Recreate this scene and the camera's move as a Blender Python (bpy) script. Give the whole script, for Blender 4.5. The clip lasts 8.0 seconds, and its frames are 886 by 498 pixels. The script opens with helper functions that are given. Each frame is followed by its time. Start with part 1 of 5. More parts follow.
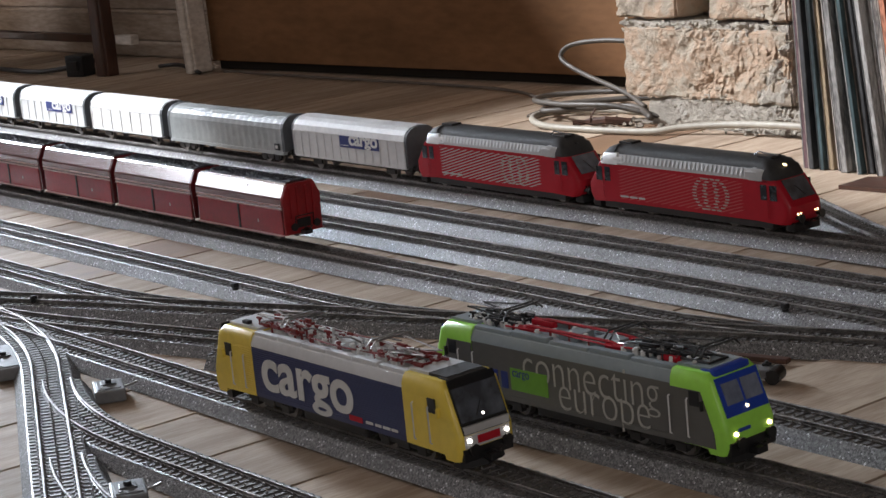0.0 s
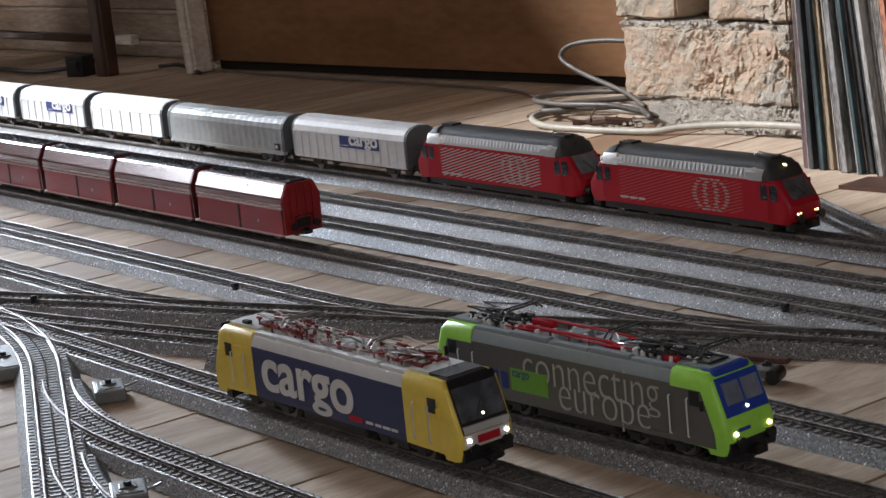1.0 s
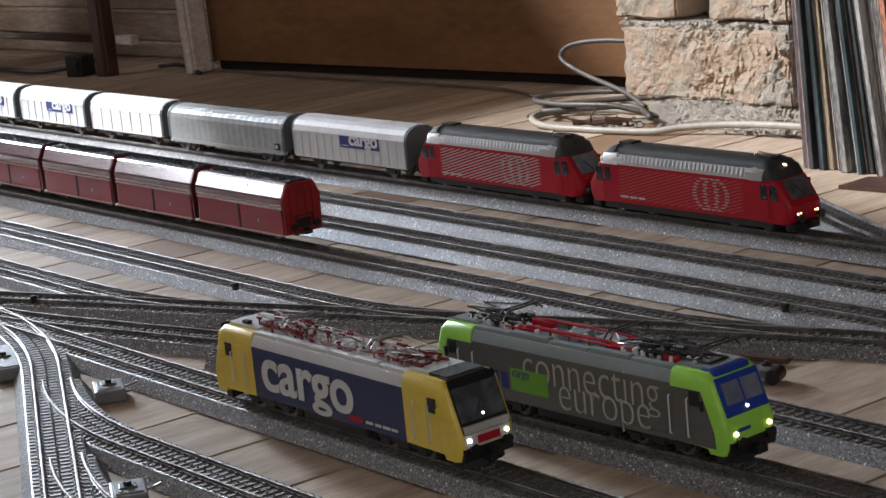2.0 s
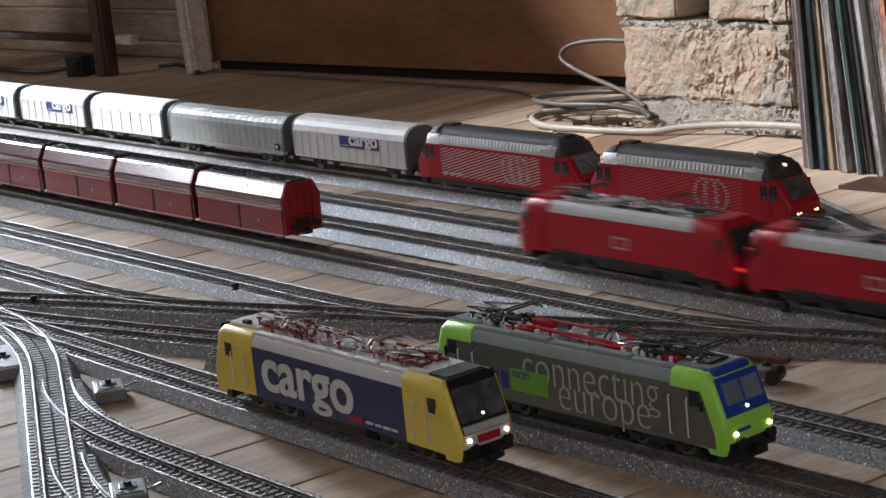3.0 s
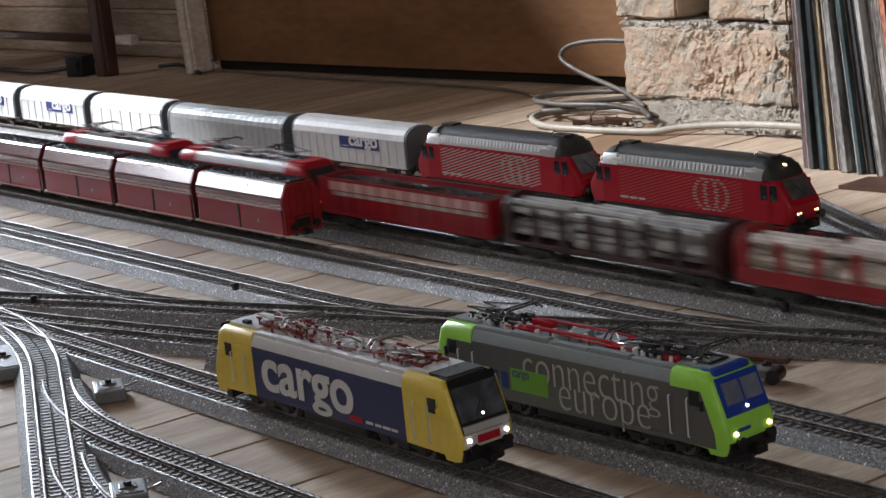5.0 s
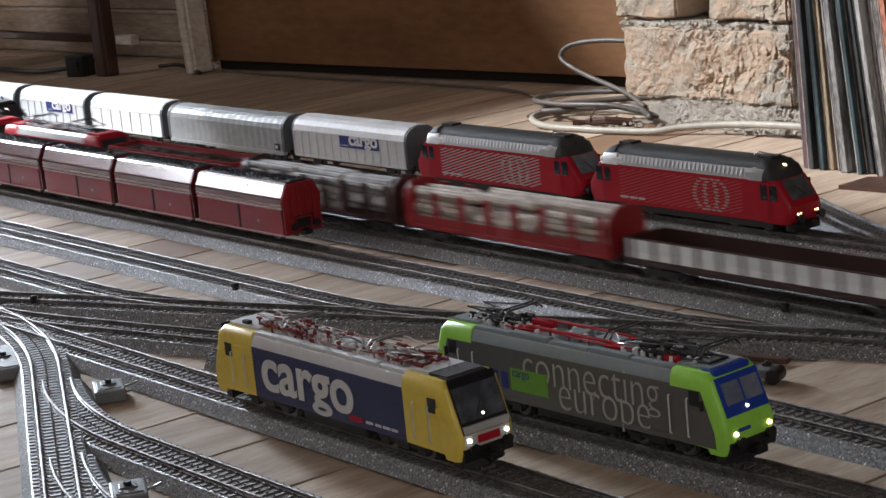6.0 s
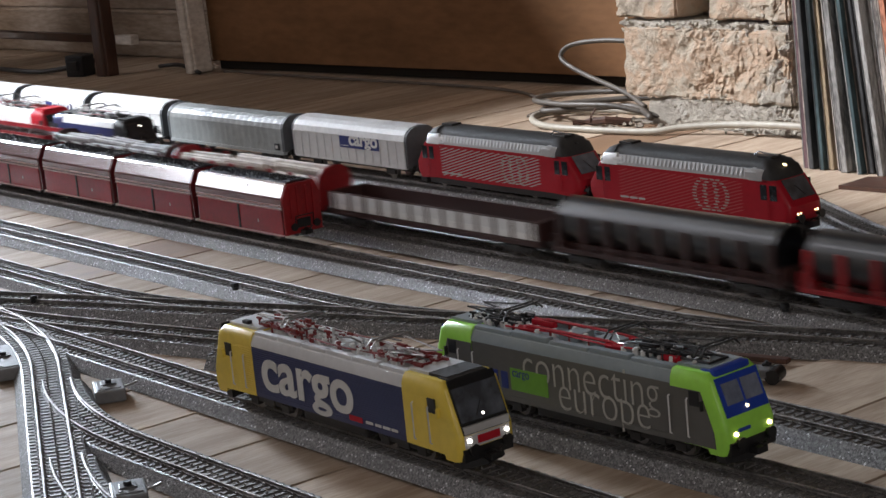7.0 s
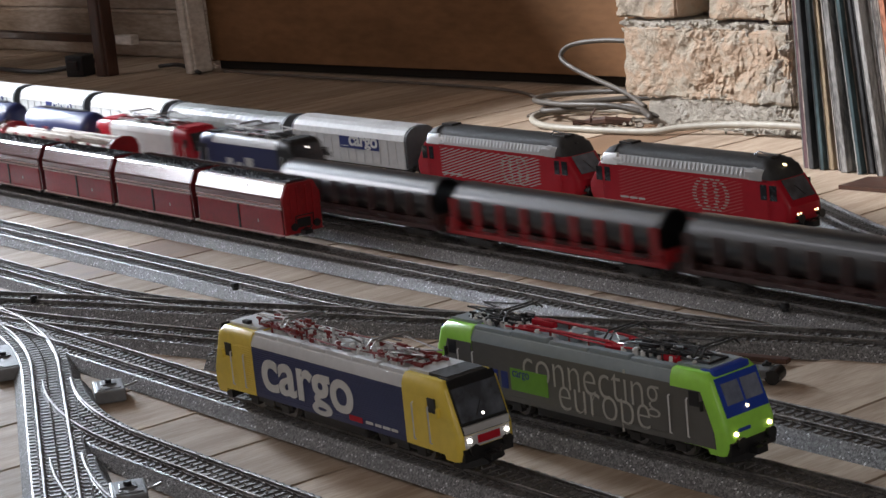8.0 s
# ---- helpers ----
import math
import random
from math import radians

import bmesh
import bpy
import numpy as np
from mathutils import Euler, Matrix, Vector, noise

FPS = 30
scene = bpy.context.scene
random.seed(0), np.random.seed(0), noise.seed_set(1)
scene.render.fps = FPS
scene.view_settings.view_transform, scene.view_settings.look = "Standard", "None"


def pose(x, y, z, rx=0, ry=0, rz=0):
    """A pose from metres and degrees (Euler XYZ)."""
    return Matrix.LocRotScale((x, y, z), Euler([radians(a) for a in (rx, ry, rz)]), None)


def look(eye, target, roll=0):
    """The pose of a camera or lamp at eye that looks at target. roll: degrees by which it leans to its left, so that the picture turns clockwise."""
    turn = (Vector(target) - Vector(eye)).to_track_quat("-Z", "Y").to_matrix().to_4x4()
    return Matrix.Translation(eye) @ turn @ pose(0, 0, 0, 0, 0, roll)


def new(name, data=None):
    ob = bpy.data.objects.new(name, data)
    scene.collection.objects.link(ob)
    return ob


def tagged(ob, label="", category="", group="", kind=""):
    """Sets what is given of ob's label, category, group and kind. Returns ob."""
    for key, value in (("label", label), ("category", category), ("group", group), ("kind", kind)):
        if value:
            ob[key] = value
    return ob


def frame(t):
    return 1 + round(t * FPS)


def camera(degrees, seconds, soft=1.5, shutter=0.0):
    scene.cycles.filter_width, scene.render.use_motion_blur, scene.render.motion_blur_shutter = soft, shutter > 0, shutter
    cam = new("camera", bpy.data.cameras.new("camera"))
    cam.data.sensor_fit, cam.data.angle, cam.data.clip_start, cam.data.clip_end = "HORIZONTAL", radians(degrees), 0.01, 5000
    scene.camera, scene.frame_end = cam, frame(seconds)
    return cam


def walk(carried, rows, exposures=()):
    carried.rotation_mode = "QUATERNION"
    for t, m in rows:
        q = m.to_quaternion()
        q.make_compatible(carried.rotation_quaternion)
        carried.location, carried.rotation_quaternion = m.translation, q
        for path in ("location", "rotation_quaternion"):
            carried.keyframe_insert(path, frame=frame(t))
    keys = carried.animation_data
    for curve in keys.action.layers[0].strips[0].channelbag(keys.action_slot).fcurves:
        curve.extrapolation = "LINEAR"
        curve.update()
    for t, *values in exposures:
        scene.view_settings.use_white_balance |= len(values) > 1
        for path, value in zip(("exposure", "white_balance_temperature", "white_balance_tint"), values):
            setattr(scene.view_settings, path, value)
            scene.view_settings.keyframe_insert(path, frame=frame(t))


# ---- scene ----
# ---- camera: it stands still ----
EYE = Vector((0.0, 0.0, 0.3217))
AHEAD = Vector((-0.77953, 0.58866, -0.21403))
cam = camera(24.614, 8.0, soft=1.5, shutter=0.9)
walk(cam, [(0.0, look(EYE, EYE + AHEAD, -5.643)), (8.0, look(EYE, EYE + AHEAD, -5.643))], exposures=[(0.0, 0.22, 6500, 16), (8.0, 0.22, 6500, 16)])

# ---- light: two windows at the far end of the room, one added behind ----
world = bpy.data.worlds.new("sky")
scene.world = world
world.use_nodes = True
_n = world.node_tree.nodes
_sky = _n.new("ShaderNodeTexSky")
_sky.sky_type, _sky.sun_disc = "NISHITA", False
_sky.sun_elevation, _sky.sun_rotation = radians(39), radians(225)
world.node_tree.links.new(_sky.outputs[0], _n["Background"].inputs[0])
_n["Background"].inputs[1].default_value = 0.12


def window_light(name, eye, target, w, h, power, color):
    data = bpy.data.lights.new(name, "AREA")
    data.shape, data.size, data.size_y, data.energy, data.color = "RECTANGLE", w, h, power, color
    ob = new(name, data)
    ob.matrix_world = look(eye, target)
    return ob


window_light("window_light", (-5.06, 1.28, 1.125), (0.0, 1.28, 1.125), 0.8, 1.65, 535, (0.77, 0.90, 1.0))
window_light("window_light", (-5.06, -1.2, 1.82), (0.0, -1.2, 1.82), 1.25, 1.05, 52, (0.93, 0.96, 1.0))
window_light("roof_window_light", (-3.1, -0.8, 2.41), (-3.1, -0.8, 0.0), 1.2, 0.6, 3, (0.90, 0.96, 1.0))
# fill lamp added in an unseen window to brighten the locomotive fronts
window_light("window_light", (2.39, -1.25, 1.2), (0.0, 0.0, 1.05), 1.1, 0.95, 21, (1.0, 0.96, 0.90))

# hazy sun through the roof window, on the pier and the boards before it
_sun = bpy.data.lights.new("sun", "SUN")
_sun.energy, _sun.angle, _sun.color = 6.0, radians(1.8), (0.90, 0.97, 1.0)
SUN_WAY = Vector((-0.55, -0.55, 0.63)).normalized()
new("sun", _sun).matrix_world = look(SUN_WAY * 8, (0, 0, 0))

RT = 0.0107      # top of the rails above the floor


# ---- materials ----
def mat(name, c1, c2=None, rough=0.5, metal=0.0, scale=30.0, bump=0.0, bscale=None, stretch=(1, 1, 1), spec=0.5, emit=0.0, rvar=0.1, island=0.0, coat=0.0):
    """A surface with colour that wanders between c1 and c2 at two scales, uneven gloss and fine relief."""
    m = bpy.data.materials.new(name)
    m.use_nodes = True
    nt = m.node_tree
    N, L = nt.nodes, nt.links.new
    b = N["Principled BSDF"]
    c2 = c2 or tuple(x * 0.75 for x in c1)
    tc, mp = N.new("ShaderNodeTexCoord"), N.new("ShaderNodeMapping")
    mp.inputs["Scale"].default_value = stretch
    L(tc.outputs["Object"], mp.inputs["Vector"])
    info = N.new("ShaderNodeObjectInfo")
    add = N.new("ShaderNodeVectorMath")
    add.operation = "ADD"
    L(mp.outputs[0], add.inputs[0])
    mul = N.new("ShaderNodeMath")
    mul.operation, mul.inputs[1].default_value = "MULTIPLY", 7.0
    L(info.outputs["Random"], mul.inputs[0])
    L(mul.outputs[0], add.inputs[1])
    n1, n2 = N.new("ShaderNodeTexNoise"), N.new("ShaderNodeTexNoise")
    for n, s in ((n1, scale), (n2, scale * 9)):
        n.inputs["Scale"].default_value, n.inputs["Detail"].default_value = s, 5
        L(add.outputs[0], n.inputs["Vector"])
    mix = N.new("ShaderNodeMath")
    mix.operation = "MULTIPLY_ADD"
    mix.inputs[1].default_value = 0.4
    L(n2.outputs[0], mix.inputs[0])
    m2 = N.new("ShaderNodeMath")
    m2.operation, m2.inputs[1].default_value = "MULTIPLY", 0.6
    L(n1.outputs[0], m2.inputs[0])
    L(m2.outputs[0], mix.inputs[2])
    ramp = N.new("ShaderNodeValToRGB")
    ramp.color_ramp.elements[0].position, ramp.color_ramp.elements[1].position = 0.38, 0.62
    ramp.color_ramp.elements[0].color, ramp.color_ramp.elements[1].color = (*c2, 1), (*c1, 1)
    L(mix.outputs[0], ramp.inputs[0])
    out = ramp.outputs[0]
    if island:
        hsv = N.new("ShaderNodeHueSaturation")
        mr = N.new("ShaderNodeMapRange")
        mr.inputs[3].default_value, mr.inputs[4].default_value = 1 - island, 1 + island
        L(info.outputs["Random"], mr.inputs[0])
        L(mr.outputs[0], hsv.inputs["Value"])
        L(out, hsv.inputs["Color"])
        out = hsv.outputs[0]
    L(out, b.inputs["Base Color"])
    rr = N.new("ShaderNodeMapRange")
    rr.inputs[3].default_value, rr.inputs[4].default_value = max(0.02, rough - rvar), min(1, rough + rvar)
    L(n1.outputs[0], rr.inputs[0])
    L(rr.outputs[0], b.inputs["Roughness"])
    b.inputs["Metallic"].default_value = metal
    b.inputs["Specular IOR Level"].default_value = spec
    b.inputs["Coat Weight"].default_value, b.inputs["Coat Roughness"].default_value = coat, 0.12
    if bump:
        bn, nb = N.new("ShaderNodeBump"), N.new("ShaderNodeTexNoise")
        nb.inputs["Scale"].default_value, nb.inputs["Detail"].default_value = bscale or scale * 6, 6
        L(add.outputs[0], nb.inputs["Vector"])
        bn.inputs["Strength"].default_value, bn.inputs["Distance"].default_value = bump, 0.001
        L(nb.outputs[0], bn.inputs["Height"])
        L(bn.outputs[0], b.inputs["Normal"])
    if emit:
        b.inputs["Emission Color"].default_value = (*c1, 1)
        b.inputs["Emission Strength"].default_value = emit
    return m


def grains(name, dark, light, speck, size, rough=0.8):
    """Fine gravel: single grains of differing grey, a few of them bright, with real relief."""
    m = mat(name, light, dark, rough, spec=0.45)
    N, L = m.node_tree.nodes, m.node_tree.links.new
    b = N["Principled BSDF"]
    tc = N.new("ShaderNodeTexCoord")
    v = N.new("ShaderNodeTexVoronoi")
    v.inputs["Scale"].default_value = 1 / size
    L(tc.outputs["Object"], v.inputs["Vector"])
    sep = N.new("ShaderNodeSeparateColor")
    L(v.outputs["Color"], sep.inputs[0])
    r = N.new("ShaderNodeValToRGB")
    e = r.color_ramp.elements
    e[0].color, e[1].color = (*dark, 1), (*speck, 1)
    a, c = e.new(0.55), e.new(0.955)
    a.color, c.color = (*(0.5 * (p + q) for p, q in zip(dark, light)), 1), (*light, 1)
    L(sep.outputs[0], r.inputs[0])
    L(r.outputs[0], b.inputs["Base Color"])
    bn = N.new("ShaderNodeBump")
    bn.inputs["Strength"].default_value, bn.inputs["Distance"].default_value = 0.5, size * 0.5
    bn.invert = True
    L(v.outputs["Distance"], bn.inputs["Height"])
    L(bn.outputs[0], b.inputs["Normal"])
    return m


def crusted(name, cols, scale, bump_d):
    """Broken masonry: patches of brick, lime crust and dark pits."""
    m = mat(name, cols[0], cols[1], 0.95, spec=0.15)
    N, L = m.node_tree.nodes, m.node_tree.links.new
    b = N["Principled BSDF"]
    tc, n, n2 = N.new("ShaderNodeTexCoord"), N.new("ShaderNodeTexNoise"), N.new("ShaderNodeTexNoise")
    n.inputs["Scale"].default_value, n.inputs["Detail"].default_value, n.inputs["Roughness"].default_value = scale, 8, 0.68
    n2.inputs["Scale"].default_value, n2.inputs["Detail"].default_value, n2.inputs["Roughness"].default_value = scale * 5, 8, 0.7
    for k in (n, n2):
        L(tc.outputs["Object"], k.inputs["Vector"])
    r = N.new("ShaderNodeValToRGB")
    e = r.color_ramp.elements
    e[0].position, e[0].color = 0.30, (*cols[3], 1)
    e[1].position, e[1].color = 0.70, (*cols[2], 1)
    for p, c in ((0.42, cols[1]), (0.50, cols[0]), (0.57, cols[1])):
        e.new(p).color = (*c, 1)
    L(n.outputs[0], r.inputs[0])
    L(r.outputs[0], b.inputs["Base Color"])
    bn = N.new("ShaderNodeBump")
    bn.inputs["Strength"].default_value, bn.inputs["Distance"].default_value = 1.0, bump_d
    L(n2.outputs[0], bn.inputs["Height"])
    L(bn.outputs[0], b.inputs["Normal"])
    return m


def paint(name, c, rough=0.4, **k):
    return mat(name, c, tuple(x * 0.86 for x in c), rough, scale=25, rvar=0.06, coat=0.08, bump=0.05, bscale=400, **k)


M_WOOD = mat("pale_pine_boards", (0.48, 0.38, 0.29), (0.31, 0.225, 0.162), 0.7, spec=0.12, scale=9, bump=0.25, bscale=60, stretch=(9, 1, 9), island=0.16)
M_CLAD = mat("greyed_boarding", (0.44, 0.36, 0.29), (0.24, 0.18, 0.135), 0.55, spec=0.2, scale=14, bump=0.3, bscale=90, stretch=(0.4, 1, 2))
M_PANEL = mat("plywood_panel", (0.24, 0.122, 0.060), (0.16, 0.082, 0.040), 0.8, spec=0.12, scale=4, bump=0.1, bscale=50, stretch=(1, 1, 3))
M_WHITEWOOD = mat("old_white_paint", (0.66, 0.60, 0.53), (0.36, 0.30, 0.25), 0.5, scale=14, bump=0.3, bscale=90, stretch=(0.4, 1, 2))
M_DARKWOOD = mat("dark_brown_wood", (0.075, 0.031, 0.019), (0.04, 0.018, 0.011), 0.45, scale=12, bump=0.1, stretch=(6, 6, 1))
M_PLASTER = mat("stained_boarding", (0.15, 0.115, 0.085), (0.10, 0.075, 0.055), 0.75, scale=3, bump=0.3, bscale=80)
M_BALLAST = grains("grey_ballast_plastic", (0.050, 0.049, 0.048), (0.215, 0.210, 0.207), (0.66, 0.66, 0.67), 0.0009, 0.5)
M_SLEEPER = mat("dark_sleeper_plastic", (0.140, 0.130, 0.123), (0.060, 0.055, 0.052), 0.58, spec=0.9, scale=200, bump=0.2)
M_RAIL = mat("nickel_rail", (0.36, 0.345, 0.33), (0.15, 0.142, 0.136), 0.56, 1.0, scale=90, rvar=0.12, bump=0.2, bscale=300)
M_STUD = mat("contact_stud", (0.16, 0.15, 0.14), None, 0.65, 1.0)
M_BLACK = mat("black_plastic", (0.013, 0.013, 0.014), (0.008, 0.008, 0.009), 0.45, scale=60, bump=0.1)
M_UNDER = mat("dark_underframe", (0.018, 0.017, 0.016), (0.010, 0.009, 0.009), 0.5, scale=80, bump=0.1)
M_STEEL = mat("wheel_steel", (0.28, 0.27, 0.26), None, 0.48, 1.0)
M_BRIGHTSTEEL = mat("bright_steel_wire", (0.46, 0.44, 0.42), (0.30, 0.29, 0.28), 0.45, 1.0)
M_NAVY = paint("navy_sign_blue", (0.022, 0.038, 0.19), 0.5)
M_YELLOW = paint("yellow_paint", (0.78, 0.59, 0.085), 0.4)
M_BLUE = paint("dark_blue_paint", (0.022, 0.030, 0.105), 0.42)
M_WHITE = paint("white_print", (0.62, 0.62, 0.60), 0.5)
M_SILVER = paint("silver_grey_roof", (0.60, 0.61, 0.62), 0.42)
M_LIME = paint("lime_green_paint", (0.36, 0.79, 0.09), 0.38)
M_GREY = paint("anthracite_paint", (0.112, 0.108, 0.097), 0.42)
M_LETTER = paint("pale_grey_print", (0.42, 0.41, 0.365), 0.5)
M_PATCH = paint("dull_green_print", (0.15, 0.36, 0.035), 0.5)
M_BLUEROOF = paint("blue_grey_roof", (0.23, 0.275, 0.29), 0.42)
M_BRIGHTBLUE = paint("bright_blue_paint", (0.018, 0.058, 0.38), 0.35)
M_RED = paint("traffic_red_paint", (0.44, 0.011, 0.024), 0.5, spec=0.25)
M_REDDARK = paint("insulator_red", (0.19, 0.018, 0.016), 0.42)
M_STRIPE = paint("faded_red_stripe", (0.50, 0.075, 0.08), 0.5)
M_DKROOF = mat("dark_grey_roof", (0.05, 0.05, 0.05), (0.03, 0.03, 0.03), 0.6, scale=40, bump=0.15, spec=0.3)
M_LTROOF = paint("light_grey_band", (0.50, 0.50, 0.50), 0.4)
M_GLASS = mat("tinted_cab_glass", (0.035, 0.038, 0.045), (0.02, 0.022, 0.026), 0.08, spec=0.8)
M_BROWNPLANK = mat("darker_brown_board", (0.27, 0.165, 0.10), (0.18, 0.105, 0.062), 0.5, scale=9, bump=0.25, bscale=60, stretch=(9, 1, 9))
M_PALERED = paint("pale_red_paint", (0.58, 0.36, 0.33), 0.35)
# windscreen glass with a pale reflection painted into its colour
M_SCREEN = mat("windscreen_reflection", (0.15, 0.17, 0.20), (0.05, 0.055, 0.065), 0.1, scale=14, spec=0.8)
M_GLASSBLUE = mat("pale_cab_glass", (0.20, 0.23, 0.30), (0.12, 0.14, 0.19), 0.12, spec=0.8)
M_LAMP = mat("lit_headlamp", (1.0, 0.95, 0.85), (1.0, 0.95, 0.85), 0.3, emit=3.2)
M_LAMPWARM = mat("lit_warm_headlamp", (1.0, 0.80, 0.42), (1.0, 0.8, 0.42), 0.3, emit=3.2)
M_TAIL = mat("lit_red_lamp", (1.0, 0.05, 0.03), (1.0, 0.05, 0.03), 0.3, emit=1.2)
M_HOPPER = mat("brown_hopper_paint", (0.135, 0.017, 0.019), (0.08, 0.012, 0.013), 0.24, rvar=0.05, coat=1.0, scale=30, bump=0.03)
M_DULLROOF = paint("dusty_grey_roof", (0.46, 0.465, 0.47), 0.45)
M_GREYCABLE = mat("dull_brown_cable", (0.15, 0.125, 0.105), None, 0.6)
M_OXIDE = mat("oxide_red_paint", (0.31, 0.012, 0.019), (0.20, 0.010, 0.014), 0.3, rvar=0.05, coat=0.08, spec=0.3, scale=30, bump=0.08)
M_OXIDEBRT = mat("bright_oxide_end", (0.35, 0.015, 0.019), (0.23, 0.012, 0.015), 0.42, scale=30, bump=0.08)
M_COAL = mat("coal_load", (0.020, 0.021, 0.026), (0.006, 0.006, 0.008), 0.55, scale=300, bump=0.5, bscale=500, spec=0.35)
M_ALU = paint("aluminium_wagon_side", (0.78, 0.80, 0.81), 0.36)
M_ALUWHITE = paint("white_wagon_side", (0.88, 0.89, 0.89), 0.36)
M_TARP = mat("grey_tarpaulin", (0.42, 0.45, 0.45), (0.31, 0.335, 0.335), 0.40, scale=20, bump=0.1)
M_DKEND = mat("dark_wagon_end", (0.105, 0.115, 0.125), None, 0.5)
M_PIPE = mat("black_pipe_load", (0.012, 0.012, 0.013), (0.008, 0.008, 0.009), 0.36, scale=40, coat=0.5, spec=0.5)
M_BROWNWAG = mat("brown_wagon_paint", (0.055, 0.021, 0.018), (0.036, 0.015, 0.013), 0.45, scale=30)
M_LOG = mat("barked_log", (0.66, 0.60, 0.53), (0.34, 0.28, 0.235), 0.7, scale=60, bump=0.5)
M_GREYLOG = mat("weathered_grey_log", (0.42, 0.41, 0.395), (0.17, 0.16, 0.155), 0.7, scale=60, bump=0.5)
M_CRUST = mat("pale_lime_crust", (0.42, 0.375, 0.31), (0.28, 0.245, 0.20), 0.95, spec=0.1, scale=90, bump=0.8, bscale=500)
M_BRICK = crusted("old_brick", ((0.44, 0.315, 0.225), (0.42, 0.355, 0.28), (0.47, 0.425, 0.355), (0.17, 0.13, 0.10)), 15, 0.006)
M_MORTAR = crusted("crumbling_mortar", ((0.52, 0.47, 0.40), (0.45, 0.40, 0.34), (0.57, 0.54, 0.48), (0.18, 0.15, 0.12)), 45, 0.008)
# cream cable with the shade by the panel painted into its colour
M_SHADEDCABLE = mat("shaded_cream_cable", (0.095, 0.080, 0.066), (0.06, 0.05, 0.042), 0.5, scale=25)
M_CABLE = mat("cream_cable", (0.36, 0.33, 0.275), (0.27, 0.245, 0.20), 0.5, scale=20)
M_DKCABLE = mat("dark_cable", (0.03, 0.028, 0.027), None, 0.5)
# near-black that paints the shade under the panel and in the board joints
M_GAPSHADE = mat("gap_shade_black", (0.02, 0.014, 0.01), None, 0.9)
M_GREYBOX = mat("grey_point_motor_box", (0.16, 0.165, 0.17), (0.12, 0.12, 0.125), 0.5, scale=40)
SLEEVES = [mat("card_sleeve_" + n, tuple(min(0.8, x * 1.5) for x in c), tuple(x * 0.22 for x in c), 0.6, scale=70, bump=0.8, bscale=160, stretch=(1, 1, 0.22)) for n, c in (
    ("plum", (0.13, 0.07, 0.075)), ("slate", (0.07, 0.085, 0.10)), ("tan", (0.27, 0.20, 0.125)), ("grey", (0.25, 0.235, 0.22)),
    ("black", (0.035, 0.034, 0.035)), ("teal", (0.035, 0.06, 0.065)), ("white", (0.60, 0.60, 0.58)), ("taupe", (0.33, 0.28, 0.245)), ("rust", (0.42, 0.16, 0.09)))]


# ---- mesh helpers ----
def mesh(bm, name, smooth=False):
    me = bpy.data.meshes.new(name)
    bmesh.ops.recalc_face_normals(bm, faces=bm.faces)
    bm.to_mesh(me)
    bm.free()
    if smooth:
        for p in me.polygons:
            p.use_smooth = True
        if smooth is not True:
            me.set_sharp_from_angle(angle=radians(smooth))
    return me


def part(name, bm, material, parent=None, label="", m=None, smooth=False):
    """Links a bmesh (or a finished mesh) as one object under a thing."""
    me = bm if isinstance(bm, bpy.types.Mesh) else mesh(bm, name, smooth)
    if material and not me.materials:
        me.materials.append(material)
    ob = new(name, me)
    if parent:
        ob.parent = parent
    if m is not None:
        ob.matrix_basis = m
    return tagged(ob, label=label)


def thing(name, label, category, m=None, group="", kind=""):
    ob = new(name)
    ob.empty_display_size = 0.02
    if m is not None:
        ob.matrix_basis = m
    return tagged(ob, label, category, group, kind)


def box(bm, x0, x1, y0, y1, z0, z1, bev=0.0):
    vs = [bm.verts.new((x, y, z)) for z in (z0, z1) for y in (y0, y1) for x in (x0, x1)]
    fs = [bm.faces.new([vs[i] for i in f]) for f in ((0, 2, 3, 1), (4, 5, 7, 6), (0, 1, 5, 4), (2, 6, 7, 3), (0, 4, 6, 2), (1, 3, 7, 5))]
    if bev:
        es = list({e for f in fs for e in f.edges})
        bmesh.ops.bevel(bm, geom=es, offset=bev, segments=2, affect="EDGES", profile=0.6)
    return bm


def boxed(*a, **k):
    return box(bmesh.new(), *a, **k)


def cyl(bm, p0, p1, r0, r1=None, n=14):
    p0, p1 = Vector(p0), Vector(p1)
    r1 = r0 if r1 is None else r1
    q = (p1 - p0).to_track_quat("Z", "Y")
    rings = []
    for p, r in ((p0, r0), (p1, r1)):
        rings.append([bm.verts.new(p + q @ Vector((r * math.cos(a), r * math.sin(a), 0))) for a in (2 * math.pi * i / n for i in range(n))])
    for i in range(n):
        bm.faces.new((rings[0][i], rings[0][(i + 1) % n], rings[1][(i + 1) % n], rings[1][i]))
    bm.faces.new(rings[0][::-1])
    bm.faces.new(rings[1])
    return bm


